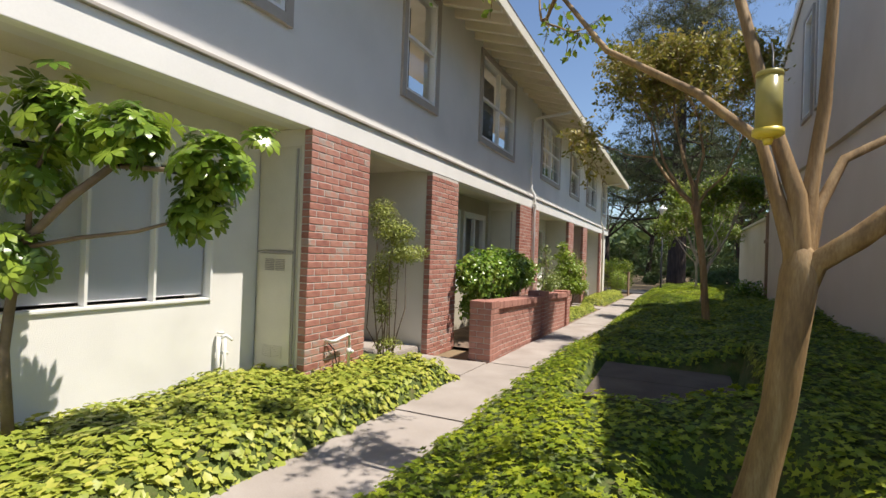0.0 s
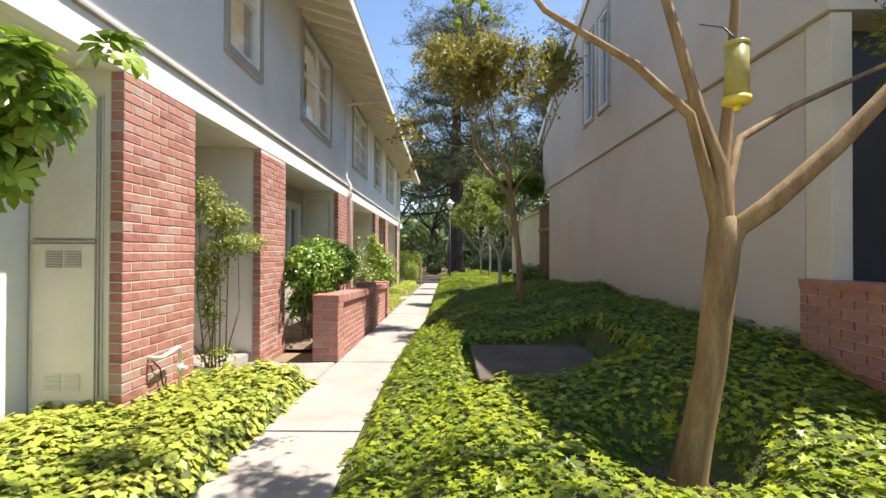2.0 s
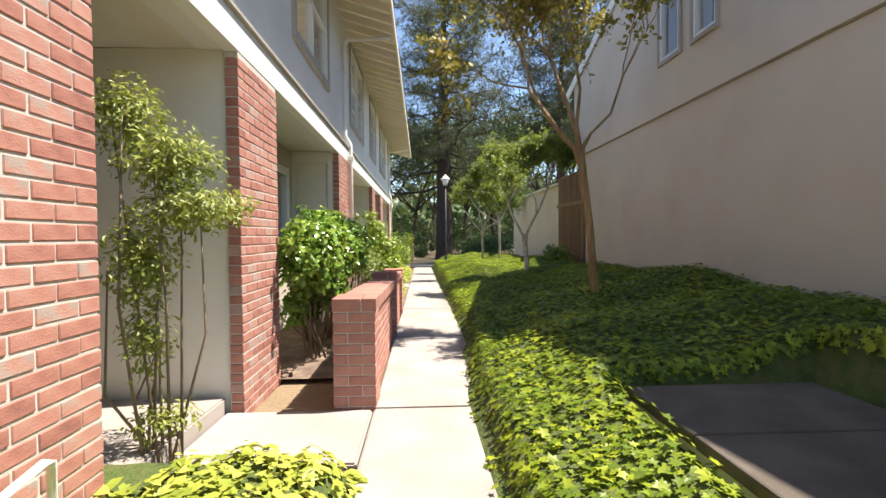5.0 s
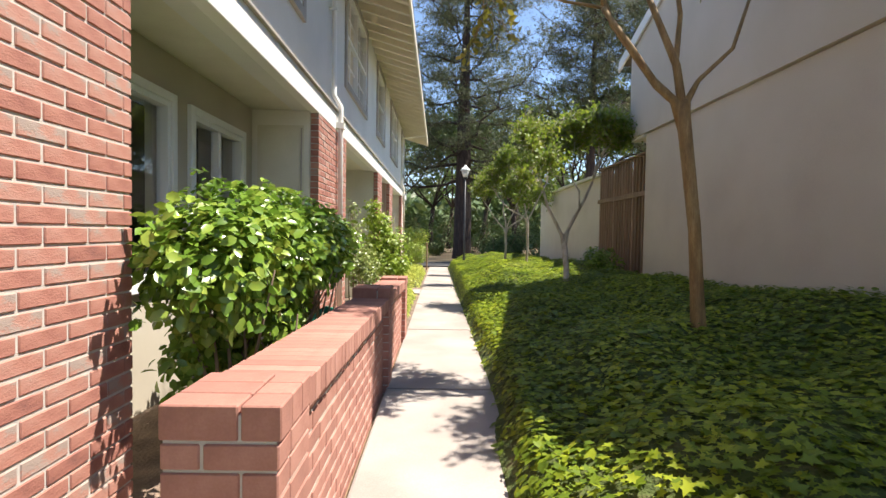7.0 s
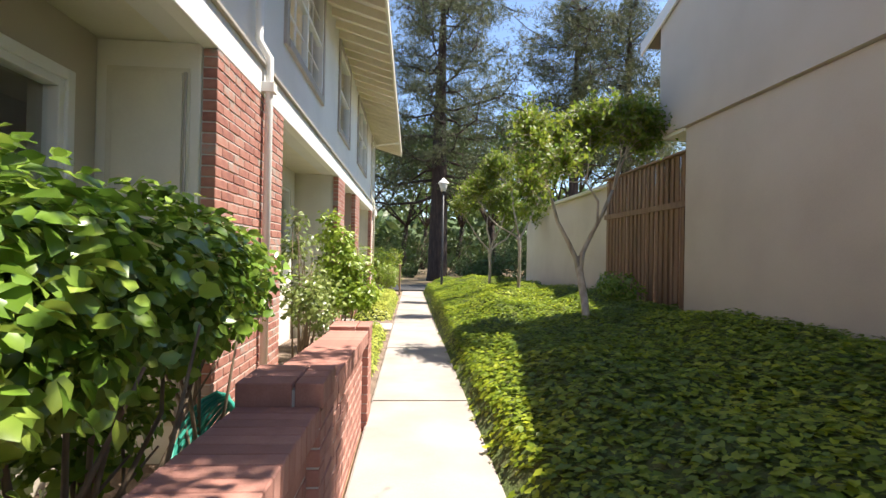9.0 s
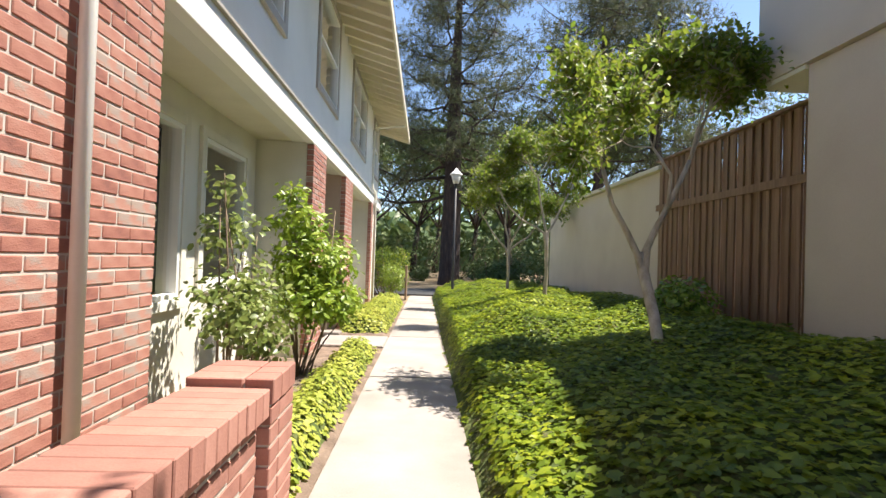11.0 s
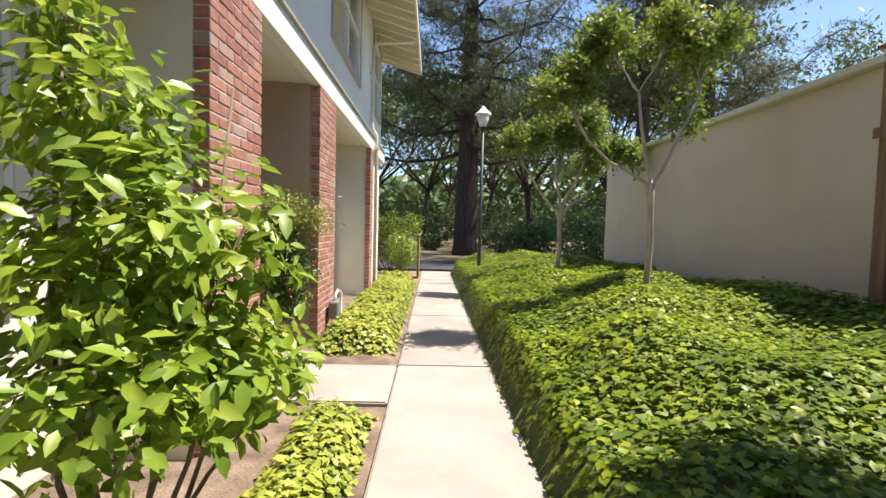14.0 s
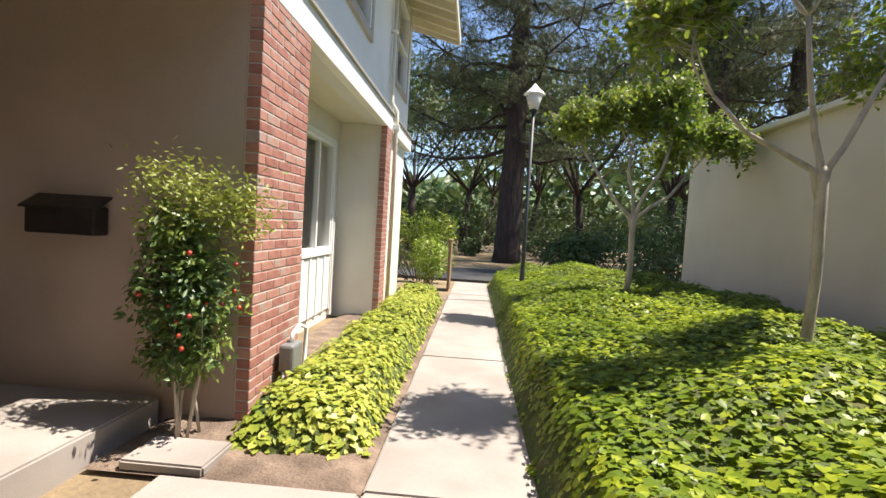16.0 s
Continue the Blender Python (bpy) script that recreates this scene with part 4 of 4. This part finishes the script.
tipc = [np.array((cx, cy, cz)) + rng.normal(size=(520, 3)) * (0.1, 0.09, 0.09) for cx, cy, cz in ((-0.12, 0.0, 1.45), (0.12, 0.0, 1.38), (0.3, 0.0, 1.32))]
leaf_cloud("new_tip", np.concatenate(tipc), rng.uniform(0.03, 0.055, 1560), DART, FERNY, nan, up=0.4, spread=0.8, rng=rng)
tubes("berry", [[((x, y, z), 0.012), ((x, y, z + 0.012), 0.014), ((x, y, z + 0.022), 0.008)] for x, y, z in rng.normal(size=(18, 3)) * (0.13, 0.13, 0.13) + (0.1, -0.12, 0.8)], BERRY, nan, 6)
bpy.data.objects["berry"]["kind"] = "stuff"

# large-leaved fatsia by the wall
fat = tagged(empty("fatsia", (-1.32, -2.34, gz(-2.3) + 0.05)), "tall fatsia with big glossy lobed leaves and crooked stems", "shrub")
tubes("stem", [[((0, 0, -0.05), 0.035), ((-0.05, -0.03, 0.6), 0.03), ((0.0, 0.0, 1.2), 0.026), ((0.3, 0.1, 1.5), 0.026), ((0.55, 0.25, 1.75), 0.02)],
               [((0.02, 0.0, 1.2), 0.016), ((0.3, 0.15, 1.27), 0.014), ((0.6, 0.3, 1.32), 0.011), ((0.9, 0.45, 1.42), 0.009)],
               [((-0.05, -0.03, 0.6), 0.02), ((-0.05, -0.15, 0.9), 0.016), ((0.0, -0.1, 1.15), 0.012)],
               [((0.5, 0.22, 1.7), 0.018), ((0.8, 0.35, 1.68), 0.014), ((1.05, 0.44, 1.7), 0.01)], [((0.05, 0.02, 1.25), 0.018), ((0.1, 0.0, 1.6), 0.014), ((0.2, 0.1, 1.95), 0.01)]], TWIG, fat, 8)
rng = np.random.default_rng(8)
pts, nn = [], []
for c, r, k in (((1.05, 0.44, 1.72), 0.2, 75), ((0.6, 0.25, 1.86), 0.22, 75), ((0.9, 0.48, 1.46), 0.16, 55), ((0.2, 0.1, 1.98), 0.28, 85), ((0.0, 0.0, 1.2), 0.22, 50), ((0.1, 0.0, 1.65), 0.2, 45), ((1.4, 0.45, 1.84), 0.08, 8)):
    d = rng.normal(size=(k, 3))
    d /= np.linalg.norm(d, axis=1)[:, None]
    pts.append(np.array(c) + d * r * rng.uniform(0.4, 1.1, (k, 1)))
    nn.append(d * 0.6)
fat_leaf = leaf_cloud("leaf", np.concatenate(pts), rng.uniform(0.07, 0.125, sum(map(len, pts))), PALM, FATSIA, fat, up=0.35, spread=0.5, rng=rng, normals=np.concatenate(nn), droop=0.5)
tagged(fat_leaf, kind="stuff")

bush("dark_shrub", "dark shrub standing in shade against the fence", (3.9, 11.6, 0.25), [((0, 0, 0.35), (0.45, 0.55, 0.42)), ((-0.25, -0.3, 0.5), (0.25, 0.3, 0.25))], 1500, 0.09, OVAL, CAMELLIA, 4, 41)
bush("round_shrub", "rounded shrub with golden tips at the path end", (-0.62, 22.3, gz(22.3)), [((0.05, 0.0, 0.85), (0.5, 0.5, 0.5)), ((0.1, 0, 0.5), (0.4, 0.4, 0.35))], 2600, 0.07, DART, LIME, 6, 42)
bush("low_ground_cover", "low green groundcover under the round shrub", (-0.7, 21.4, gz(21.4)), [((0, 0, 0.08), (0.5, 0.4, 0.12))], 700, 0.06, DART, IVY, 3, 43)
hedge = bush("hedge", "clipped square hedge at the end of the houses", (-1.0, 24.3, gz(24)), [((x, 0.0, z), (0.45, 0.4, 0.42)) for x in (-1.2, -0.6, 0.0, 0.6) for z in (0.55, 1.15, 1.5)], 6500, 0.08, DART, IVY, 2, 44, category="hedge")
gate = tagged(empty("gate_post", (-0.12, 22.9, gz(22.9))), "reddish brown timber gate post", "post")
boxes("board", [(-0.03, 0.03, -0.35, 0.35, -0.02, 1.12)], FENCE, gate, 0.006)
boxes("cap", [(-0.045, 0.045, -0.37, 0.37, 1.121, 1.16)], FENCE, gate, 0.006)

# ---- lamp post ----
lamp = tagged(empty("street_lamp", (1.43, 21.1, gz(21.1) - 0.05)), "black iron post lamp with white tapered lantern", "street lamp")
H = 3.84 - gz(21.1)
tubes("post", [[((0, 0, 0), 0.09), ((0, 0, 0.35), 0.085), ((0, 0, 0.4), 0.055), ((0, 0, 0.9), 0.042), ((0, 0, H - 0.35), 0.036)]], BLACK, lamp, 12)
tubes("collar", [[((0, 0, H - 0.36), 0.06), ((0, 0, H - 0.32), 0.085), ((0, 0, H - 0.3), 0.06)]], BLACK, lamp, 12)
tubes("lantern", [[((0, 0, H - 0.3), 0.085), ((0, 0, H - 0.02), 0.17)]], FROST, lamp, 6)
tubes("hood", [[((0, 0, H - 0.018), 0.22), ((0, 0, H + 0.01), 0.2), ((0, 0, H + 0.13), 0.07), ((0, 0, H + 0.2), 0.015)]], WHITE, lamp, 6)

# ---- feeder on the near tree ----
fd = tagged(empty("bird_feeder", (2.46, -1.55, 1.93)), "yellow plastic tube bird feeder hanging from a limb", "bird feeder")
tubes("tube", [[((0, 0, 0), 0.047), ((0, 0, 0.21), 0.047)]], FEEDER, fd, 20)
tubes("cap", [[((0, 0, 0.211), 0.05), ((0, 0, 0.228), 0.048), ((0, 0, 0.235), 0.024)]], FEEDER, fd, 20)
tubes("tray", [[((0, 0, -0.035), 0.04), ((0, 0, -0.024), 0.057), ((0, 0, -0.001), 0.056)]], YELLOW, fd, 20)
tubes("spout", [[((0, 0, -0.062), 0.015), ((0, 0, -0.036), 0.022)]], YELLOW, fd, 12)
tubes("hanger", [[((0.01, 0, 0.23), 0.004), ((0.03, 0.15, 0.36), 0.004), ((0.06, 0.42, 0.5), 0.004)]], BLACK, fd, 6)

# ---- pipes, taps, meter, mailbox, hose ----
pv = tagged(empty("water_pipe", (-0.93, 0.0, gz(0))), "cream painted water pipe bent in front of the brick pillar", "pipe")
tubes("pipe", [[((0.0, 0.0, 0.46), 0.014), ((0.08, 0.0, 0.46), 0.014), ((0.1, 0.02, 0.465), 0.014), ((0.1, 0.22, 0.5), 0.014), ((0.1, 0.25, 0.49), 0.014), ((0.1, 0.25, 0.0), 0.015)]], WHITE, pv, 10)
tubes("valve", [[((0.1, 0.25, 0.3), 0.024), ((0.1, 0.25, 0.36), 0.024)], [((0.1, 0.25, 0.33), 0.01), ((0.14, 0.25, 0.33), 0.018), ((0.15, 0.25, 0.33), 0.018)]], WHITE, pv, 10)
tubes("cord", [[((0.015, 0.02, 0.44), 0.006), ((0.03, 0.1, 0.36), 0.006), ((0.02, 0.16, 0.22), 0.006), ((0.03, 0.2, 0.1), 0.006), ((0.02, 0.16, 0.03), 0.006)]], BLACK, pv, 6)
tap = tagged(empty("garden_tap", (-1.55, -0.72, gz(-0.7))), "white painted standpipe with a brass-like tap", "tap")
tubes("pipe", [[((0, 0, 0), 0.018), ((0, 0.0, 0.52), 0.018)], [((0.05, 0.03, 0.05), 0.012), ((0.05, 0.03, 0.5), 0.012)]], WHITE, tap, 10)
tubes("spout", [[((0, 0, 0.5), 0.016), ((0.0, 0.08, 0.52), 0.016), ((0.06, 0.1, 0.48), 0.012)]], WHITE, tap, 10)
tubes("outlet", [[((0, 0, 0.38), 0.014), ((0.02, 0.09, 0.36), 0.014)]], WHITE, tap, 10)
tubes("handle", [[((0, 0.02, 0.545), 0.03), ((0, 0.02, 0.56), 0.03)]], WHITE, tap, 10)
mt = tagged(empty("gas_meter", (-0.92, 14.62, gz(14.6))), "small grey meter box with white pipe on the brick pillar", "meter")
boxes("housing", [(0.02, 0.13, -0.12, 0.08, 0.22, 0.42)], GALV, mt, 0.02)
tubes("pipe", [[((0.1, 0.0, 0.0), 0.016), ((0.1, 0.2, 0.05), 0.016), ((0.1, 0.22, 0.48), 0.016), ((0.08, 0.12, 0.52), 0.016), ((0.08, -0.02, 0.48), 0.016), ((0.08, -0.02, 0.4), 0.016)], [((0.06, -0.1, 0.0), 0.014), ((0.06, -0.1, 0.24), 0.014)]], WHITE, mt, 10)
mb = tagged(empty("mailbox", (-2.12, 14.14, 1.02)), "dark metal mailbox fixed to the stucco wall", "mailbox")
boxes("body", [(-0.24, 0.22, -0.13, -0.004, -0.11, 0.07)], BRONZE, mb, 0.012)
mesh_ob("lid", [(-0.26, -0.15, 0.06), (0.24, -0.15, 0.06), (0.24, -0.004, 0.14), (-0.26, -0.004, 0.14), (-0.26, -0.15, 0.045), (0.24, -0.15, 0.045), (0.24, -0.004, 0.125), (-0.26, -0.004, 0.125)],
        [(0, 1, 2, 3), (4, 7, 6, 5), (0, 4, 5, 1), (1, 5, 6, 2), (3, 7, 4, 0)], BRONZE, mb)
boxes("slot", [(-0.12, 0.1, -0.136, -0.13, -0.02, 0.0)], BLACK, mb)
hs = tagged(empty("garden_hose", (-0.72, 5.75, gz(5.7) - 0.03)), "coiled bright green garden hose under the hedge", "hose")
coil = []
for i in range(110):
    a = i * 0.42
    r = 0.22 + 0.02 * math.sin(i * 1.7)
    coil.append(((r * math.cos(a) * 0.6, r * math.sin(a), 0.28 + 0.22 * math.sin(a * 0.97 + 1) + 0.0005 * i), 0.012))
tubes("coil", [coil], GREENHOSE, hs, 6)

# pine litter round the near tree
rng = np.random.default_rng(3)
pts = np.stack([2.46 + rng.normal(size=900) * 0.16, -1.1 + rng.normal(size=900) * 0.16, np.full(900, gz(-1.4) + 0.03)], 1)
tagged(leaf_cloud("dry_litter", pts, rng.uniform(0.05, 0.12, 900), BLADE, TWIG, up=0.8, spread=0.35, rng=rng), "dry reddish leaf litter round a trunk", "litter", kind="stuff")

# ---- distance: pine, oaks, undergrowth ----
def pine(name, at, h, r, seed, label, limbs, start, reach, per):
    rng = np.random.default_rng(seed)
    t = tagged(empty(name, at), label, "tree")
    tubes("trunk", [[((0, 0, -0.5), r * 1.35), ((0, 0, 0.6), r * 1.08), ((0.05, 0, h * 0.25), r * 0.92), ((0.0, 0.1, h * 0.5), r * 0.7), ((0.1, 0, h * 0.8), r * 0.35), ((0.1, 0, h), r * 0.08)]], BARK_DARK, t, 16)
    paths, pts = [], []
    for i in range(limbs):
        u = i / limbs
        z = start + (h - start - 0.5) * u
        a = i * 2.399 + rng.normal() * 0.3
        L = reach * (1 - 0.65 * u) * rng.uniform(0.65, 1.15)
        d = np.array([math.cos(a), math.sin(a), 0])
        p = [((0, 0, z), r * 0.2 * (1 - 0.6 * u))]
        for k in range(1, 6):
            q = d * L * k / 5 + np.array([0, 0, z + L * (-0.05 * k + 0.022 * k * k)]) + rng.normal(size=3) * 0.15
            q[2] -= 0.35 * (1 - u) * k / 5 * L * 0.35
            p.append((tuple(q), r * 0.2 * (1 - 0.6 * u) * (1 - k / 6)))
            if k >= 2:
                for _ in range(5):
                    s = q + rng.normal(size=3) * np.array([0.55, 0.55, 0.3]) * (0.5 + k / 6)
                    paths.append([(tuple(q), 0.03), (tuple((q + s) / 2 + rng.normal(size=3) * 0.06), 0.02), (tuple(s), 0.012)])
                    pts.append(s + rng.normal(size=(per, 3)) * np.array([0.34, 0.34, 0.16]))
        paths.append(p)
    tubes("limb", paths, BARK_DARK, t, 5)
    c = np.concatenate(pts)
    leaf_cloud("needle_tuft", c, rng.uniform(0.22, 0.5, len(c)), ([(0, 0.02, 0), (0, -0.02, 0), (1, 0, 0), (0.2, 0.03, 0.05), (0.85, 0.32, 0.1), (0.2, -0.03, 0.05), (0.85, -0.32, 0.1)], [(0, 1, 2), (0, 3, 4), (1, 6, 5)]), NEEDLE, t, up=0.1, spread=1.0, rng=rng)
    return t


pine("pine_tree", (2.0, 35, gz(35) - 0.1), 21, 0.58, 51, "huge old pine with dark furrowed trunk and hanging limbs", 46, 5.2, 7.8, 44)


def oak(name, at, h, r, crown, count, leaf, seed, label, lmat=OAKLEAF, lean=0.0):
    rng = np.random.default_rng(seed)
    t = tagged(empty(name, at), label, "tree", group="trees beyond the lane")
    paths, tips = [], []
    trunk = [((0, 0, -0.4), r * 1.3), ((lean * 0.3, 0, h * 0.15), r), ((lean, 0, h * 0.32), r * 0.8)]
    f = Vector(trunk[-1][0])
    for i in range(6):
        a = i * 1.05 + rng.normal() * 0.3
        grow(rng, f, (math.cos(a), math.sin(a), 0.9 + rng.random()), h * 0.3 * crown, r * 0.45, 3, paths, tips, rise=0.1, split=(2, 3), shrink=0.7)
    tubes("trunk", [trunk], BARK_DARK, t, 10)
    tubes("limb", paths, BARK_DARK, t, 5)
    per = max(2, count // len(tips))
    c = scatter(rng, tips, per, h * 0.05)
    leaf_cloud("leaf", c, rng.uniform(0.6, 1.3, len(c)) * leaf, DART, lmat, t, up=0.2, spread=1.0, rng=rng)
    return t


OAKS = [(-3.5, 41, 12, 0.9), (-0.5, 47, 13, 1.0), (6.5, 40, 12, 1.0), (10, 36, 11, 1.0), (4.5, 48, 13, 1.0), (-8, 46, 13, 1.1), (14, 44, 13, 1.1), (20, 40, 14, 1.1), (-14, 44, 12, 1.0), (9, 54, 15, 1.1), (1.5, 56, 14, 1.1), (-6, 58, 14, 1.1)]
for i, (x, y, h, cr) in enumerate(OAKS):
    oak("oak_tree", (x, y, gz(y) - 0.1), h, 0.24, cr, 3900, 0.38, 60 + i, "dark leafy oak standing beyond the lane", lean=0.4 * math.sin(i * 2))
pine("pine_tree", (13.5, 33, gz(33)), 19, 0.4, 77, "tall pine behind the garage roof", 26, 6.5, 4.5, 34)
pine("pine_tree", (9.5, 31, gz(31)), 17, 0.32, 78, "tall pine behind the garage roof", 24, 7.0, 3.8, 34)
UNDERG = [(x, 42 + (i % 3) * 1.5, 3.0) for i, x in enumerate(range(-18, 24, 3))] + [(3.9, 30.8, 1.1), (7.2, 27.9 + 2.2, 2.4), (-6.5, 33, 1.4), (-4.0, 32, 1.3), (-1.8, 33.5, 1.3), (4.6, 31, 1.3), (6.4, 29.5, 1.6), (8.0, 30.5, 1.9), (5.2, 33, 1.7), (10, 30, 2.2), (-9, 33, 1.7), (0.2, 38.5, 0.7), (4.2, 38.5, 1.3), (12, 29, 2.0)]
for i, (x, y, s) in enumerate(UNDERG):
    bush("wild_shrub", "dark wild shrub in shade beyond the lane", (x, y, gz(y)), [((0, 0, s * 0.6), (s, s * 0.8, s * 0.75)), ((s * 0.5, 0.2, s * 0.9), (s * 0.6, s * 0.6, s * 0.5))], 1500, 0.2, DART, OAKLEAF, 5, 80 + i, stem_r=0.03)

# wooded rise far off
rng = np.random.default_rng(90)
n = 15000
px = rng.uniform(-75, 75, n)
py = rng.uniform(62, 76, n)
pz = gz(80) - 0.3 + rng.random(n) ** 1.3 * (9 + 2.5 * np.sin(px * 0.13) + 1.5 * np.sin(px * 0.31))
tagged(leaf_cloud("far_woods", np.stack([px, py, pz], 1), rng.uniform(1.3, 2.4, n), DART, OAKLEAF, up=0.2, rng=rng), "hazy far tree line", "woods", kind="stuff")


# wooded ridge closing the view
xs = list(range(-400, 401, 4))
vs = []
for x in xs:
    h = 8 + 3.5 * noise.noise((x * 0.03, 1, 2)) + 2.5 * noise.noise((x * 0.13, 4, 2)) + 1.2 * noise.noise((x * 0.5, 7, 2))
    vs += [(x, 80 + 3 * noise.noise((x * 0.1, 0, 0)), -1.5), (x, 83 + 3 * noise.noise((x * 0.2, 3, 0)), h * 0.55), (x, 92, h)]
structure(mesh_ob("backdrop", vs, [(3 * i + k, 3 * i + 3 + k, 3 * i + 4 + k, 3 * i + 1 + k) for i in range(len(xs) - 1) for k in range(2)], OAKLEAF), "dark wooded ridge in the distance")


# ---- bricks, last ----
MESHES = {}


def brick_mesh(lx, ly, lz, material):
    key = (round(lx, 3), round(ly, 3), round(lz, 3), material.name)
    if key not in MESHES:
        bm = bmesh.new()
        vs = [bm.verts.new(v) for v in boxv(-lx / 2, lx / 2, -ly / 2, ly / 2, -lz / 2, lz / 2)]
        for f in BOX_F:
            bm.faces.new([vs[i] for i in f])
        bmesh.ops.bevel(bm, geom=list(bm.edges), offset=0.004, segments=1, affect='EDGES')
        me = bpy.data.meshes.new("brick")
        bm.to_mesh(me)
        bm.free()
        me.materials.append(material)
        MESHES[key] = me
    return MESHES[key]


def brick(parent, x, y, z, lx, ly, lz, material, rng):
    ob = new("brick", brick_mesh(lx, ly, lz, material))
    ob.parent = parent
    ob.location = (x + rng.uniform(-0.0015, 0.0015), y + rng.uniform(-0.001, 0.001), z)
    ob.rotation_euler = (0, rng.uniform(-0.004, 0.004), rng.uniform(-0.006, 0.006))
    return ob


def lay(parent, y0, y1, z0, z1, xface, depth, course, L, material, rng, fall=0.0):
    """Running bond on a face that looks to +x, with the header at the near end."""
    k, z = 0, z0
    j = 0.010
    while z + course * 0.6 < z1:
        h = min(course - j, z1 - z - 0.002)
        y = y0
        first = L if k % 2 == 0 else L / 2
        while y < y1 - 0.02:
            ln = min(first, y1 - y)
            if y1 - y - ln < 0.045:
                ln = y1 - y
            brick(parent, xface - depth / 2, y + ln / 2, z + h / 2 - fall * (y + ln / 2 - y0), depth, ln - (j if y + ln < y1 - 0.001 else 0), h, material, rng)
            y += ln
            first = L
        z += course
        k += 1


def pillar(y0, y1, seed, label):
    rng = np.random.default_rng(seed)
    p = structure(empty("brick_pillar", (0, 0, 0)), label)
    zb = gz((y0 + y1) / 2) - 0.06
    boxes("mortar_core", [(UPX + 0.003, FACE - 0.005, y0 + 0.011, y1 - 0.011, zb, SOFF - 0.002)], MORTAR, p)
    lay(p, y0, y1, zb, SOFF - 0.004, FACE, 0.09, 0.0685, 0.212, BRICK, rng)
    return p


pillar(-0.3, 0.66, 1, "red brick pillar with pale mortar under the white band")
pillar(2.18, 3.08, 2, "red brick pillar with pale mortar under the white band")
pillar(6.36, 7.96, 3, "wide red brick pillar with a white downspout")
pillar(11.57, 12.36, 4, "red brick pillar with pale mortar beside the entry")
pillar(14.12, 14.97, 5, "red brick pillar with a gas meter at its foot")
pillar(18.33, 18.72, 6, "narrow red brick pillar near the house corner")


def planter():
    rng = np.random.default_rng(9)
    w = structure(empty("brick_planter_wall", (0, 0, 0)), "low red brick planter wall with rowlock cap and piers")
    X1, X0 = -0.013, -0.313
    c = 0.0735
    piers = [(2.18, 2.48, 0.785), (5.0, 5.3, 0.765), (7.05, 7.35, 0.665)]
    for y0, y1, top in piers:
        zb = gz(y0) - 0.06
        cap = 0.1
        boxes("mortar_core", [(X0 + 0.006, X1 - 0.006, y0 + 0.006, y1 - 0.006, zb, top - 0.03)], MORTAR, w)
        z, k = zb, 0
        zt = top - cap
        n = round((zt - zb) / c)
        h = (zt - zb) / n
        for k in range(n):
            zz = zb + k * h + h / 2
            a = 0.1 if k % 2 else 0.2
            for ya, yb, xa, xb in ((y0, y0 + 0.1, X0, X0 + a), (y0, y0 + 0.1, X0 + a + 0.008, X1), (y0 + 0.108, y1, X1 - 0.1, X1), (y1 - 0.1, y1, X0, X1 - 0.108), (y0 + 0.108, y1 - 0.108, X0, X0 + 0.09)):
                brick(w, (xa + xb) / 2, (ya + yb) / 2, zz, xb - xa, yb - ya, h - 0.008, BRICK_P, rng)
        for i in range(3):
            ya = y0 + i * 0.1
            for xa, xb in ((X0 - 0.006, X0 + 0.195), (X0 + 0.203, X1 + 0.006)):
                brick(w, (xa + xb) / 2, ya + 0.05 + (y1 - y0 - 0.3) / 2, top - cap / 2, xb - xa, 0.096 + (y1 - y0 - 0.3) / 3, cap - 0.008, BRICK_P, rng)
    for y0, y1, top, fall in ((2.49, 4.99, 0.765, 0.034), (5.31, 7.04, 0.70, 0.04)):
        zb = gz(y0) - 0.06
        boxes("mortar_core", [(X0 + 0.06, X1 - 0.05, y0, y1, zb, top - 0.1 - fall * (y1 - y0))], MORTAR, w)
        lay(w, y0, y1, zb, top - 0.105, X1 - 0.045, 0.09, c, 0.212, BRICK_P, rng, fall)
        n = int((y1 - y0) / 0.074)
        for i in range(n):
            yc = y0 + (y1 - y0) * (i + 0.5) / n
            brick(w, (X0 + X1) / 2, yc, top - 0.05 - fall * (yc - y0), X1 - X0 - 0.004, (y1 - y0) / n - 0.007, 0.1, BRICK_P, rng)


planter()


def porch_wall():
    """Low brick wall of the far porch, its bricks joined."""
    rng = np.random.default_rng(12)
    w = tagged(structure(empty("brick_porch_wall", (0, 0, 0))), "low dark red brick wall in deep shade")
    boxes("mortar_core", [(3.95, 4.15, -6.0, 0.16, -0.1, 1.03)], MORTAR, w)
    items = []
    z, k = -0.05, 0
    while z < 0.98:
        y = -6.0 - (0.1 if k % 2 else 0)
        while y < 0.16:
            items.append((3.94, 4.0, max(y, -6.0), min(y + 0.2, 0.165), z, z + 0.058))
            y += 0.21
        z += 0.0685
        k += 1
    items.append((3.93, 4.17, -6.0, 0.17, 1.031, 1.09))
    tagged(boxes("brick_courses", items, BRICK, w), kind="stuff")


porch_wall()
